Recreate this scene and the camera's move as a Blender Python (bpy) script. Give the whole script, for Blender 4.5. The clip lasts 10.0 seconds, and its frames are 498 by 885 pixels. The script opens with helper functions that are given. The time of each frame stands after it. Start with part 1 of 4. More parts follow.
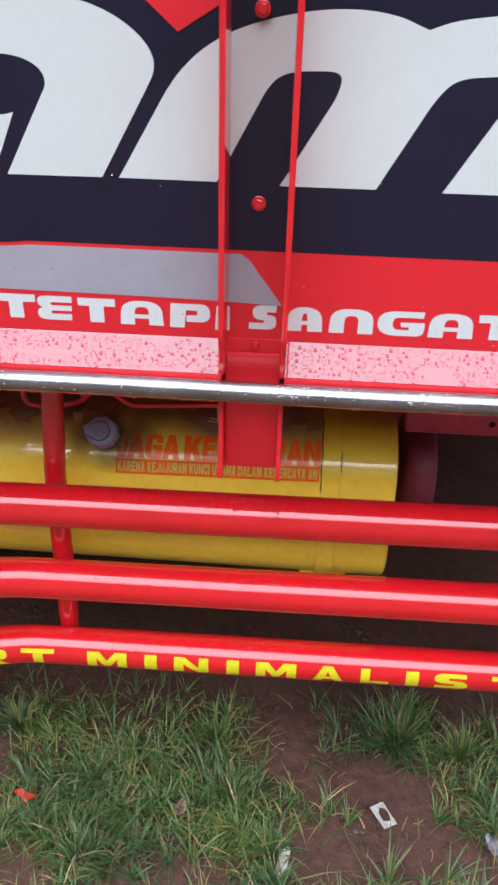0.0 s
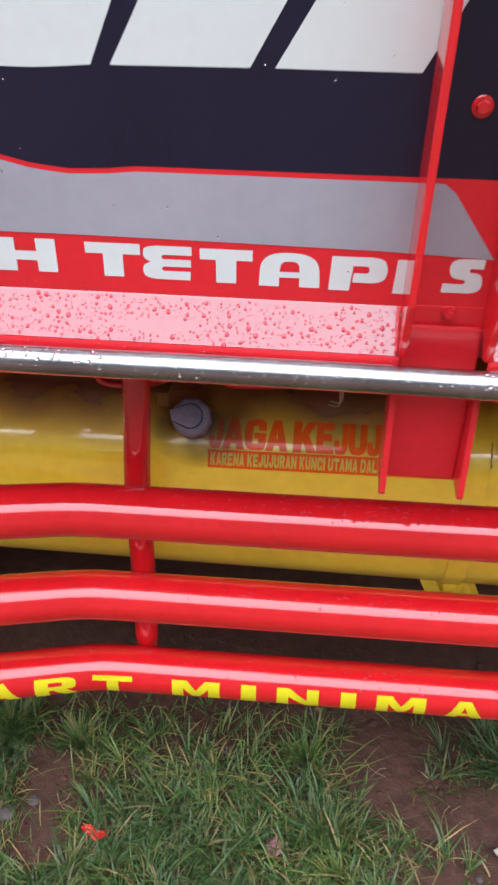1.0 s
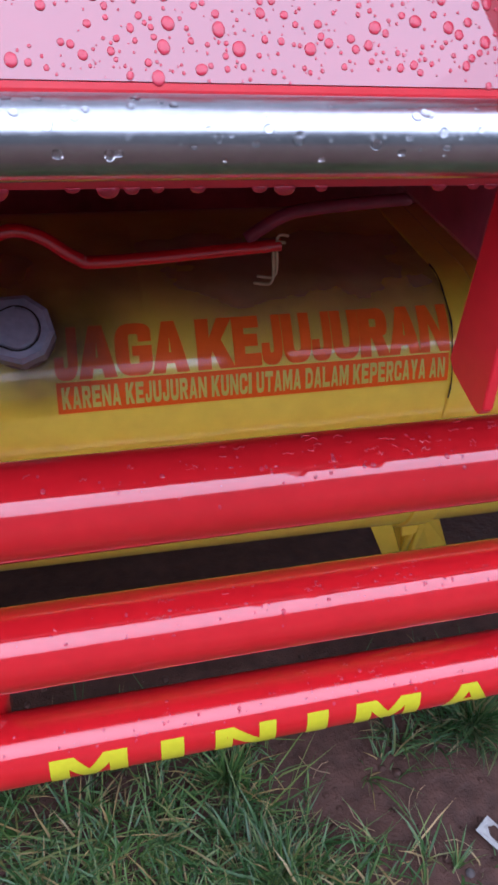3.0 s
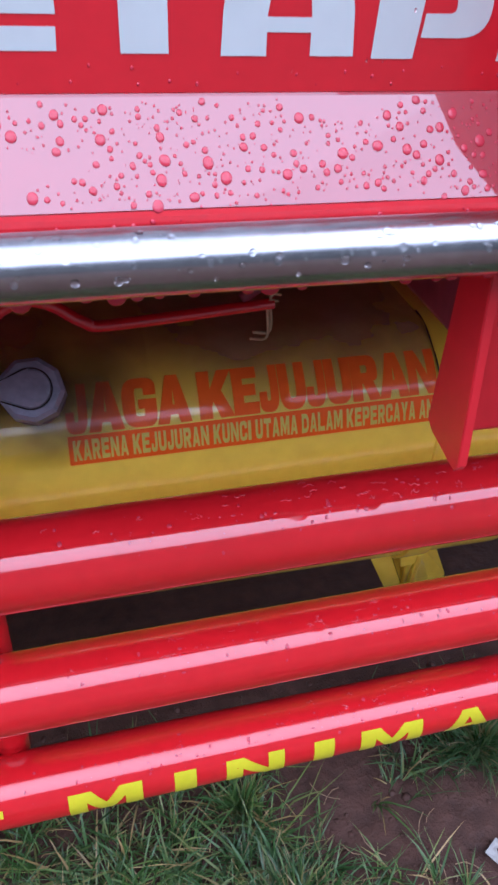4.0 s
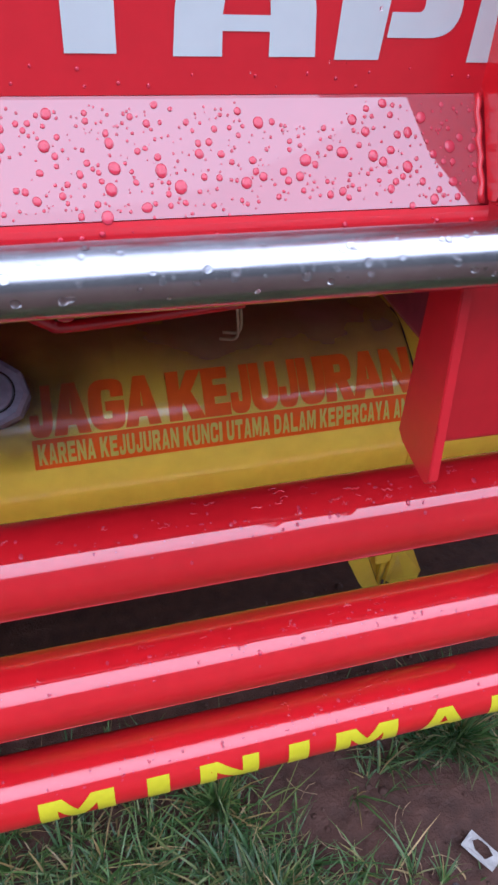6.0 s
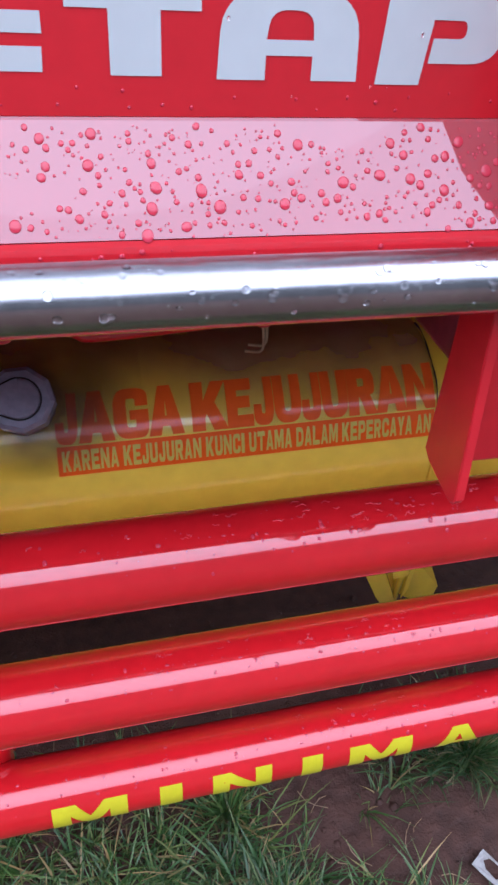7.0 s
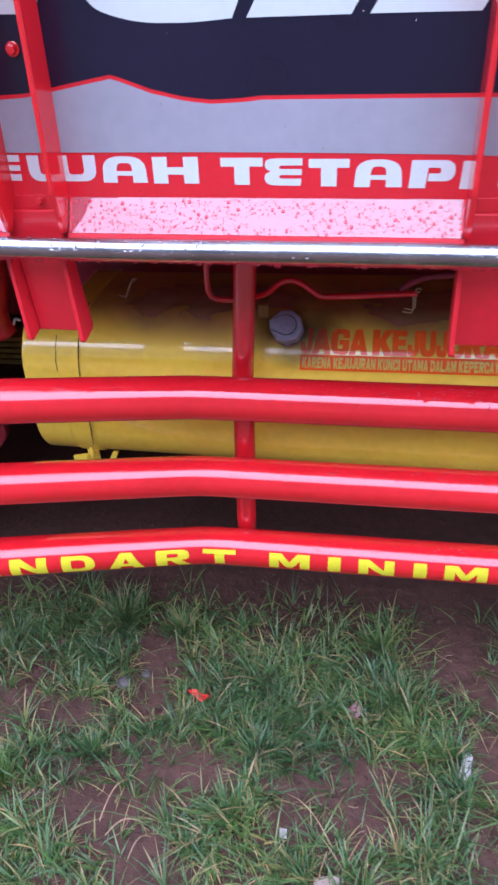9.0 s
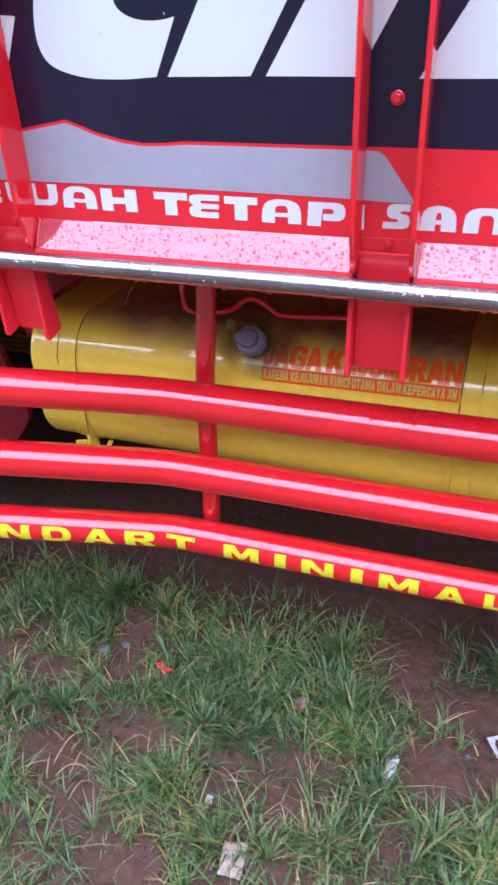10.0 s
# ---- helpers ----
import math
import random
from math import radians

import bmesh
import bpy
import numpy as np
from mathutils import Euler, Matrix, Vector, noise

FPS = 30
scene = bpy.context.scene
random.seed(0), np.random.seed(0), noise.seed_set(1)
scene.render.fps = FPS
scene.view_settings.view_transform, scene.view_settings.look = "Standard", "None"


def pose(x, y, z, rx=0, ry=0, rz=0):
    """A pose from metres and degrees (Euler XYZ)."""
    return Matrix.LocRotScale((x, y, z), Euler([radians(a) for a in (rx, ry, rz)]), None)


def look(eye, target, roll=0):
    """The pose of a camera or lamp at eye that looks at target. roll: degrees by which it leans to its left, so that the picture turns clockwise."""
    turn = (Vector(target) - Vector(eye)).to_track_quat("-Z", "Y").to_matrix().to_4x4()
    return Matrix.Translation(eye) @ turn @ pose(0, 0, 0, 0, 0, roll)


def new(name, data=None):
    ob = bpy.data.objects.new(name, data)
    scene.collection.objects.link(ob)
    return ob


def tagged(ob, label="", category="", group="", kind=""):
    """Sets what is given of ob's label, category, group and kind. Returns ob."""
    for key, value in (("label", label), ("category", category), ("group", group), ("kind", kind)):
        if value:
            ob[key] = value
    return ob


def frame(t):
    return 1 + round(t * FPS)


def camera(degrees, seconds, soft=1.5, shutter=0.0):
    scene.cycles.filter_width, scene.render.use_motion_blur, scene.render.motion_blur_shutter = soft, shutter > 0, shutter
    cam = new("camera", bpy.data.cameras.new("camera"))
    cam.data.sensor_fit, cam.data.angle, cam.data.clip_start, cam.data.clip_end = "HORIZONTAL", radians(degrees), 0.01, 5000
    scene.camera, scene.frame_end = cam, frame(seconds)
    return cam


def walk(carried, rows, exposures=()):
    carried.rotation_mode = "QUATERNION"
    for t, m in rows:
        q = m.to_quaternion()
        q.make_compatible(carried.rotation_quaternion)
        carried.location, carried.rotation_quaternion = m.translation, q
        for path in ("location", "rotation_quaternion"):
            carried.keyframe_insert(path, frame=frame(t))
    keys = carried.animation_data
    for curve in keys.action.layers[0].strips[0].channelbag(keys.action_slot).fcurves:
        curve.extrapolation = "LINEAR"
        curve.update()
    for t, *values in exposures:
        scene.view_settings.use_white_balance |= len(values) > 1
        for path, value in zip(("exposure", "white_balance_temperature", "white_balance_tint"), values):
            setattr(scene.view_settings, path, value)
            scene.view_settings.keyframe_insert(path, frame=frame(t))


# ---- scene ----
cam = camera(37.9, 10.0, soft=2.7, shutter=0.25)
PATH = [
    (0, (0.08, 0.042, 1.404), (-0.061, 1.769, 0.405), 1.0),
    (0.5, (-0.001, 0.106, 1.378), (-0.152, 1.833, 0.38), 3.2),
    (0.7, (-0.049, 0.139, 1.357), (-0.232, 1.848, 0.335), 3.0),
    (1, (-0.101, 0.274, 1.32), (-0.272, 1.927, 0.206), 0.5),
    (1.3, (-0.147, 0.383, 1.292), (-0.239, 2.011, 0.134), 2.5),
    (1.5, (-0.186, 0.442, 1.272), (-0.146, 2.035, 0.064), 3.3),
    (1.6, (-0.188, 0.479, 1.294), (-0.157, 1.968, -0.041), 1.5),
    (1.8, (-0.2245, 0.511, 1.214), (-0.0475, 2.1155, 0.0325), 2.5),
    (2, (-0.263, 0.594, 1.169), (0.016, 2.111, -0.104), 4.0),
    (2.3, (-0.257, 0.652, 1.121), (0.062, 2.157, -0.157), 5.3),
    (2.5, (-0.236, 0.666, 1.098), (0.126, 2.163, -0.179), 6.5),
    (2.7, (-0.225, 0.6435, 1.0915), (0.166, 2.167, -0.1445), 5.5),
    (3, (-0.221, 0.608, 1.077), (0.191, 2.117, -0.170), 4.8),
    (3.2, (-0.224, 0.594, 1.078), (0.219, 2.107, -0.153), 4.9),
    (4.5, (-0.222, 0.59, 1.136), (0.159, 2.143, -0.065), 1.9),
    (5, (-0.217, 0.616, 1.117), (0.168, 2.147, -0.111), 2.8),
    (5.2, (-0.209, 0.611, 1.119), (0.249, 2.118, -0.113), 4.3),
    (6.3, (-0.209, 0.61, 1.126), (0.237, 2.122, -0.105), 3.5),
    (6.5, (-0.205, 0.61, 1.13), (0.235, 2.13, -0.094), 3.6),
    (7, (-0.216, 0.612, 1.127), (0.197, 2.143, -0.092), 4.2),
    (7.5, (-0.234, 0.627, 1.125), (0.175, 2.151, -0.104), 5.3),
    (8, (-0.279, 0.494, 1.145), (-0.107, 2.087, -0.034), 2.6),
    (8.2, (-0.294, 0.427, 1.174), (-0.349, 2.04, -0.007), -0.2),
    (8.3, (-0.277, 0.363, 1.192), (-0.472, 1.99, 0.045), -0.9),
    (8.5, (-0.247, 0.223, 1.224), (-0.707, 1.839, 0.139), -2.9),
    (8.7, (-0.205, 0.136, 1.27), (-0.701, 1.687, 0.107), -3.8),
    (9, (-0.121, 0.012, 1.307), (-0.45, 1.635, 0.185), -2.9),
    (9.2, (-0.08, -0.035, 1.289), (-0.446, 1.608, 0.211), -3.9),
    (9.5, (0.014, -0.035, 1.309), (-0.497, 1.591, 0.263), -5.2),
    (10, (0.176, -0.03, 1.357), (-0.441, 1.529, 0.267), -3.1),
]
walk(cam, [(t, look(eye, target, roll)) for t, eye, target, roll in PATH],
     [(0.0, 0.0, 6050, 17), (1.4, -0.06, 6250, 18), (2.3, -0.38, 5750, 19), (2.7, -0.40, 5400, 22), (3.0, -0.34, 5200, 23), (3.2, -0.30, 5150, 23.5), (4.5, -0.27, 5300, 23), (5.0, -0.29, 5480, 22.5), (6.5, -0.27, 5250, 23.5), (7.5, -0.28, 5400, 22.5), (8.2, -0.21, 5400, 26.5), (8.5, -0.07, 5250, 27.5), (9.1, 0.20, 5130, 28.5), (9.5, 0.28, 5130, 28.5), (10.0, 0.28, 5300, 28.5)])

# ---------------------------------------------------------------- light
world = bpy.data.worlds.new("overcast_sky")
scene.world = world
world.use_nodes = True
wn, wl = world.node_tree.nodes, world.node_tree.links
wn.clear()
sky = wn.new("ShaderNodeTexSky")
sky.sky_type = "NISHITA"
sky.sun_disc = False
sky.sun_elevation = radians(62)
sky.sun_rotation = radians(200)
sky.air_density, sky.dust_density, sky.ozone_density = 1.0, 6.0, 1.0
coord = wn.new("ShaderNodeTexCoord")
split = wn.new("ShaderNodeSeparateXYZ")
wl.new(coord.outputs["Generated"], split.inputs[0])


def world_math(op, a, b=None):
    n = wn.new("ShaderNodeMath")
    n.operation = op
    for k, v in enumerate((a, b)):
        if isinstance(v, (int, float)):
            n.inputs[k].default_value = v
        elif v is not None:
            wl.new(v, n.inputs[k])
    return n.outputs[0]


# made-up dark skyline, tallest behind the camera, lower to either side; darkens low reflections
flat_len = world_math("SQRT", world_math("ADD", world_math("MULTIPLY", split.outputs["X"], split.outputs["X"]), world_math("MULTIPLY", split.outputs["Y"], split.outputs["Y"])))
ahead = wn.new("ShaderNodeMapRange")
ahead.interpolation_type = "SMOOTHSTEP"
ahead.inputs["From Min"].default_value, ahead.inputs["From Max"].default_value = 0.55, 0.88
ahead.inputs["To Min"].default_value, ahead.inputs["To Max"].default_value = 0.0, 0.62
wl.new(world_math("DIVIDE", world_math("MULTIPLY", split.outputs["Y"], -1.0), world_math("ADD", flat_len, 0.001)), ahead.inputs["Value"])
edge_noise = wn.new("ShaderNodeTexNoise")
edge_noise.inputs["Scale"].default_value, edge_noise.inputs["Detail"].default_value = 7.0, 3
wl.new(coord.outputs["Generated"], edge_noise.inputs["Vector"])
uneven = world_math("MULTIPLY", world_math("SUBTRACT", edge_noise.outputs["Fac"], 0.5), 0.10)
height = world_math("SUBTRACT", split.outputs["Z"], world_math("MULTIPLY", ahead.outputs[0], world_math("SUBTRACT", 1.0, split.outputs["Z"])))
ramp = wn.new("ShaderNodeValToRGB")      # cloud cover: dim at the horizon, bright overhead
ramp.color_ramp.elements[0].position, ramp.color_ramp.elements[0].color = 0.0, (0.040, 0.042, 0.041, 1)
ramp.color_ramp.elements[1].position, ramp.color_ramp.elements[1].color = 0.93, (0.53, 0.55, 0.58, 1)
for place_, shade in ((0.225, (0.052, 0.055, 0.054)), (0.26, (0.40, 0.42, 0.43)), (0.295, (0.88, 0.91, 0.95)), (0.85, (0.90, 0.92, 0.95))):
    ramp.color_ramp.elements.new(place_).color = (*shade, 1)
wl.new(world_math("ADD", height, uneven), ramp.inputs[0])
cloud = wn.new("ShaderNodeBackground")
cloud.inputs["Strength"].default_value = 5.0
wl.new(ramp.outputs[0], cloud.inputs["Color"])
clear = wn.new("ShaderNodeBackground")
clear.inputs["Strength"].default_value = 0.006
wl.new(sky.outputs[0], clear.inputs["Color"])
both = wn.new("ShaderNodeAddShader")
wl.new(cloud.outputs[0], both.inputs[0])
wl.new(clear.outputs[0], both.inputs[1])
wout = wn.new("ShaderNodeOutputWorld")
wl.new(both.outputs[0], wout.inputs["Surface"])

sun = new("sun", bpy.data.lights.new("sun", "SUN"))
sun.data.energy, sun.data.angle, sun.data.color = 0.75, radians(80), (1.0, 0.98, 0.95)
sun.matrix_world = look((0.0, -0.6, 5.0), (0, 0, 0))


# ---------------------------------------------------------------- materials
def material(name, colour, rough=0.5, metal=0.0, coat=0.0, coat_ior=1.5, ior=1.45,
             vary=0.06, scale=6.0, fine=120.0, bump=0.0, bump_scale=200.0, rough_vary=0.05, spec=0.5):
    """A painted or plain surface: two scales of colour change, uneven gloss, fine relief."""
    m = bpy.data.materials.new(name)
    m.use_nodes = True
    nt = m.node_tree
    b = nt.nodes["Principled BSDF"]
    b.inputs["Metallic"].default_value = metal
    b.inputs["IOR"].default_value = ior
    b.inputs["Coat Weight"].default_value = coat
    b.inputs["Coat IOR"].default_value = coat_ior
    b.inputs["Coat Roughness"].default_value = 0.015
    b.inputs["Specular IOR Level"].default_value = spec
    tc = nt.nodes.new("ShaderNodeTexCoord")
    big, small = nt.nodes.new("ShaderNodeTexNoise"), nt.nodes.new("ShaderNodeTexNoise")
    big.inputs["Scale"].default_value, small.inputs["Scale"].default_value = scale, fine
    big.inputs["Detail"].default_value = 4
    for n in (big, small):
        nt.links.new(tc.outputs["Object"], n.inputs["Vector"])
    mixn = nt.nodes.new("ShaderNodeMix")
    mixn.data_type = "FLOAT"
    mixn.inputs[0].default_value = 0.35
    nt.links.new(big.outputs["Fac"], mixn.inputs[2])
    nt.links.new(small.outputs["Fac"], mixn.inputs[3])
    cr = nt.nodes.new("ShaderNodeValToRGB")
    lo = [max(0, c * (1 - vary * 2)) for c in colour]
    hi = [min(1, c * (1 + vary * 2)) for c in colour]
    cr.color_ramp.elements[0].position, cr.color_ramp.elements[0].color = 0.3, (*lo, 1)
    cr.color_ramp.elements[1].position, cr.color_ramp.elements[1].color = 0.7, (*hi, 1)
    nt.links.new(mixn.outputs[0], cr.inputs[0])
    nt.links.new(cr.outputs[0], b.inputs["Base Color"])
    mr = nt.nodes.new("ShaderNodeMapRange")
    mr.inputs["To Min"].default_value = max(0.0, rough - rough_vary)
    mr.inputs["To Max"].default_value = min(1.0, rough + rough_vary)
    nt.links.new(big.outputs["Fac"], mr.inputs["Value"])
    nt.links.new(mr.outputs[0], b.inputs["Roughness"])
    if bump:
        bn, bm_ = nt.nodes.new("ShaderNodeTexNoise"), nt.nodes.new("ShaderNodeBump")
        bn.inputs["Scale"].default_value = bump_scale
        bn.inputs["Detail"].default_value = 3
        bm_.inputs["Strength"].default_value = 1.0
        bm_.inputs["Distance"].default_value = bump
        nt.links.new(tc.outputs["Object"], bn.inputs["Vector"])
        nt.links.new(bn.outputs["Fac"], bm_.inputs["Height"])
        nt.links.new(bm_.outputs[0], b.inputs["Normal"])
        nt.links.new(bm_.outputs[0], b.inputs["Coat Normal"])
    return m


RED = (0.60, 0.0165, 0.0235)
red_paint = material("red_gloss_paint", (0.60, 0.0105, 0.0140), 0.4, 0, 1.0, 1.77, 1.45, 0.05, 5, 60, 0.00013, 14, spec=0.05)
# wet gloss; its red is dimmed so ledge and sky sheen look less bright
red_wet_dimmed = material("red_wet_paint_dimmed", (0.30, 0.0110, 0.0190), 0.4, 0, 1.0, 1.95, 1.45, 0.05, 5, 60, 0.00002, 25, spec=0.1)
red_panel = material("red_panel_paint", RED, 0.3, 0, 0.25, 1.5, 1.45, 0.05, 4, 90, 0.0001, 40)
# red with the shade below the bed put into its colour
shaded_red = material("red_paint_shaded", (0.18, 0.026, 0.045), 0.5, 0, 0.1, 1.5, 1.45, 0.2, 10, 70, 0.0003, 90)
# lightened, purplish red: stands in for bounce and haze in the dark below
red_under = material("red_chassis_lifted", (0.38, 0.055, 0.080), 0.5, 0, 0.1, 1.5, 1.45, 0.2, 8, 60, 0.0003, 90)
guard_red = material("dull_dark_red_paint", (0.17, 0.012, 0.016), 0.7, 0, 0, 1.5, 1.45, 0.2, 8, 60, 0.0003, 90, spec=0.2)
black_vinyl = material("black_vinyl", (0.0075, 0.0075, 0.022), 0.28, 0, 0.12, 1.5, 1.45, 0.15, 5, 90, 0.0001, 50)
white_vinyl = material("white_vinyl", (0.550, 0.602, 0.578), 0.35, 0, 0.15, 1.5, 1.45, 0.02, 5, 90)
grey_vinyl = material("grey_vinyl", (0.29, 0.29, 0.32), 0.35, 0, 0.15, 1.5, 1.45, 0.05, 4, 60)
yellow_paint = material("yellow_tank_paint", (0.93, 0.66, 0.045), 0.3, 0, 1.0, 1.6, 1.45, 0.06, 6, 60, 0.0003, 14)
sticker_yellow = material("pale_yellow_vinyl", (0.70, 0.58, 0.10), 0.3, 0, 0.6, 1.5, 1.45, 0.05, 20, 120)
yellow_vinyl = material("yellow_vinyl", (0.62, 0.56, 0.01), 0.3, 0, 0.3, 1.5, 1.45, 0.04, 20, 150)
orange_vinyl = material("orange_vinyl", (0.95, 0.138, 0.010), 0.3, 0, 0.4, 1.5, 1.45, 0.06, 12, 90, 0.0003, 14, spec=0.1)
steel = material("polished_steel", (0.42, 0.43, 0.445), 0.23, 1.0, 0, 1.5, 1.45, 0.10, 14, 140, 0.0002, 40, 0.08)
cap_plastic = material("grey_cap_plastic", (0.25, 0.265, 0.345), 0.35, 0, 0.5, 1.5, 1.45, 0.12, 40, 200, 0.0001, 300)
dark_metal = material("dark_underbody", (0.12, 0.080, 0.082), 0.7, 0, 0, 1.5, 1.45, 0.3, 10, 80, 0.001, 60)
rubber = material("black_rubber", (0.015, 0.014, 0.014), 0.75, 0, 0, 1.5, 1.45, 0.2, 20, 120, 0.0004, 150)
wire_metal = material("galvanised_wire", (0.42, 0.36, 0.22), 0.45, 0.7, 0, 1.5, 1.45, 0.1, 60, 200)
spring_paint = material("ochre_spring_paint", (0.24, 0.17, 0.04), 0.5, 0, 0.1, 1.5, 1.45, 0.2, 20, 90)
paper_white = material("wet_paper", (0.38, 0.37, 0.345), 0.7, 0, 0, 1.5, 1.45, 0.15, 30, 160, 0.0005, 120)
red_plastic = material("red_plastic_scrap", (0.55, 0.03, 0.015), 0.4, 0, 0, 1.5, 1.45, 0.12, 40, 160)
blue_plastic = material("pale_blue_plastic", (0.17, 0.17, 0.23), 0.35, 0, 0, 1.5, 1.45, 0.12, 40, 160)
stone_grey = material("grey_stone", (0.09, 0.075, 0.07), 0.8, 0, 0, 1.5, 1.45, 0.25, 30, 160, 0.002, 60)

water = bpy.data.materials.new("rain_water")
water.use_nodes = True
wb = water.node_tree.nodes["Principled BSDF"]
wb.inputs["Base Color"].default_value = (1, 1, 1, 1)
wb.inputs["Roughness"].default_value = 0.0
wb.inputs["IOR"].default_value = 1.33
wb.inputs["Transmission Weight"].default_value = 1.0


def ground_material():
    m = bpy.data.materials.new("wet_soil")
    m.use_nodes = True
    nt = m.node_tree
    b = nt.nodes["Principled BSDF"]
    tc = nt.nodes.new("ShaderNodeTexCoord")
    n1, n2, n3 = (nt.nodes.new("ShaderNodeTexNoise") for _ in range(3))
    for n, s, d in ((n1, 3.0, 5), (n2, 38.0, 8), (n3, 260.0, 4)):
        n.inputs["Scale"].default_value, n.inputs["Detail"].default_value = s, d
        nt.links.new(tc.outputs["Object"], n.inputs["Vector"])
    cr = nt.nodes.new("ShaderNodeValToRGB")
    cr.color_ramp.elements[0].position, cr.color_ramp.elements[0].color = 0.32, (0.039, 0.0180, 0.0118, 1)
    cr.color_ramp.elements[1].position, cr.color_ramp.elements[1].color = 0.72, (0.110, 0.053, 0.037, 1)
    mx = nt.nodes.new("ShaderNodeMix")
    mx.data_type = "FLOAT"
    mx.inputs[0].default_value = 0.55
    nt.links.new(n1.outputs["Fac"], mx.inputs[2])
    nt.links.new(n2.outputs["Fac"], mx.inputs[3])
    nt.links.new(mx.outputs[0], cr.inputs[0])
    nt.links.new(cr.outputs[0], b.inputs["Base Color"])
    mr = nt.nodes.new("ShaderNodeMapRange")
    b.inputs["Specular IOR Level"].default_value = 0.3
    mr.inputs["To Min"].default_value, mr.inputs["To Max"].default_value = 0.5, 0.9
    nt.links.new(n2.outputs["Fac"], mr.inputs["Value"])
    nt.links.new(mr.outputs[0], b.inputs["Roughness"])
    bp, bp2 = nt.nodes.new("ShaderNodeBump"), nt.nodes.new("ShaderNodeBump")
    bp.inputs["Distance"].default_value, bp2.inputs["Distance"].default_value = 0.007, 0.0015
    nt.links.new(n2.outputs["Fac"], bp.inputs["Height"])
    nt.links.new(n3.outputs["Fac"], bp2.inputs["Height"])
    nt.links.new(bp.outputs[0], bp2.inputs["Normal"])
    nt.links.new(bp2.outputs[0], b.inputs["Normal"])
    return m


def grass_material():
    m = bpy.data.materials.new("grass_blades")
    m.use_nodes = True
    nt = m.node_tree
    b = nt.nodes["Principled BSDF"]
    geo = nt.nodes.new("ShaderNodeNewGeometry")
    cr = nt.nodes.new("ShaderNodeValToRGB")
    e = cr.color_ramp.elements
    e[0].position, e[0].color = 0.0, (0.030, 0.080, 0.018, 1)
    e[1].position, e[1].color = 1.0, (0.44, 0.31, 0.15, 1)
    for p, c in ((0.26, (0.062, 0.138, 0.030)), (0.48, (0.082, 0.155, 0.062)), (0.68, (0.125, 0.205, 0.050)), (0.82, (0.180, 0.220, 0.072)), (0.92, (0.27, 0.195, 0.080))):
        k = e.new(p)
        k.color = (*c, 1)
    nt.links.new(geo.outputs["Random Per Island"], cr.inputs[0])
    tc, patch, tone, mult = (nt.nodes.new("ShaderNode" + k) for k in ("TexCoord", "TexNoise", "ValToRGB", "Mix"))
    patch.inputs["Scale"].default_value, patch.inputs["Detail"].default_value = 5.5, 2
    nt.links.new(tc.outputs["Object"], patch.inputs["Vector"])
    tone.color_ramp.elements[0].position, tone.color_ramp.elements[0].color = 0.36, (0.72, 0.80, 0.90, 1)
    tone.color_ramp.elements[1].position, tone.color_ramp.elements[1].color = 0.64, (1.22, 1.18, 0.98, 1)
    nt.links.new(patch.outputs["Fac"], tone.inputs[0])
    mult.data_type, mult.blend_type = "RGBA", "MULTIPLY"
    mult.inputs[0].default_value = 1.0
    nt.links.new(cr.outputs[0], mult.inputs[6])
    nt.links.new(tone.outputs[0], mult.inputs[7])
    green = mult.outputs[2]
    nt.links.new(green, b.inputs["Base Color"])
    b.inputs["Roughness"].default_value = 0.40
    b.inputs["Specular IOR Level"].default_value = 0.55
    tr = nt.nodes.new("ShaderNodeBsdfTranslucent")
    nt.links.new(green, tr.inputs["Color"])
    mix = nt.nodes.new("ShaderNodeMixShader")
    mix.inputs[0].default_value = 0.3
    nt.links.new(b.outputs[0], mix.inputs[1])
    nt.links.new(tr.outputs[0], mix.inputs[2])
    nt.links.new(mix.outputs[0], nt.nodes["Material Output"].inputs["Surface"])
    return m


soil, grass_mat = ground_material(), grass_material()


# ---------------------------------------------------------------- building helpers
def part(name, bm, mat, parent=None, label="", smooth=False):
    me = bpy.data.meshes.new(name)
    bm.to_mesh(me)
    bm.free()
    me.materials.append(mat)
    if smooth:
        for p in me.polygons:
            p.use_smooth = True
    ob = new(name, me)
    ob.parent = parent
    if label:
        tagged(ob, label)
    return ob


def box(x0, x1, y0, y1, z0, z1, bevel=0.0, bm=None, seg=2):
    bm = bm or bmesh.new()
    g = bmesh.ops.create_cube(bm, size=1.0)
    for v in g["verts"]:
        v.co = Vector(((x0 + x1) / 2 + v.co.x * (x1 - x0), (y0 + y1) / 2 + v.co.y * (y1 - y0), (z0 + z1) / 2 + v.co.z * (z1 - z0)))
    if bevel:
        es = list({e for v in g["verts"] for e in v.link_edges})
        bmesh.ops.bevel(bm, geom=es, offset=bevel, segments=seg, affect="EDGES", profile=0.5)
    return bm


def prism(profile, x0, x1, bm=None, shift=None):
    """A y-z outline carried along x; shift(x) moves it in y."""
    bm = bm or bmesh.new()
    rings = []
    for x in (x0, x1):
        dy = shift(x) if shift else 0.0
        rings.append([bm.verts.new((x, y + dy, z)) for y, z in profile])
    n = len(profile)
    for i in range(n):
        bm.faces.new((rings[0][i], rings[0][(i + 1) % n], rings[1][(i + 1) % n], rings[1][i]))
    bm.faces.new(rings[0][::-1])
    bm.faces.new(rings[1])
    bmesh.ops.recalc_face_normals(bm, faces=bm.faces)
    return bm


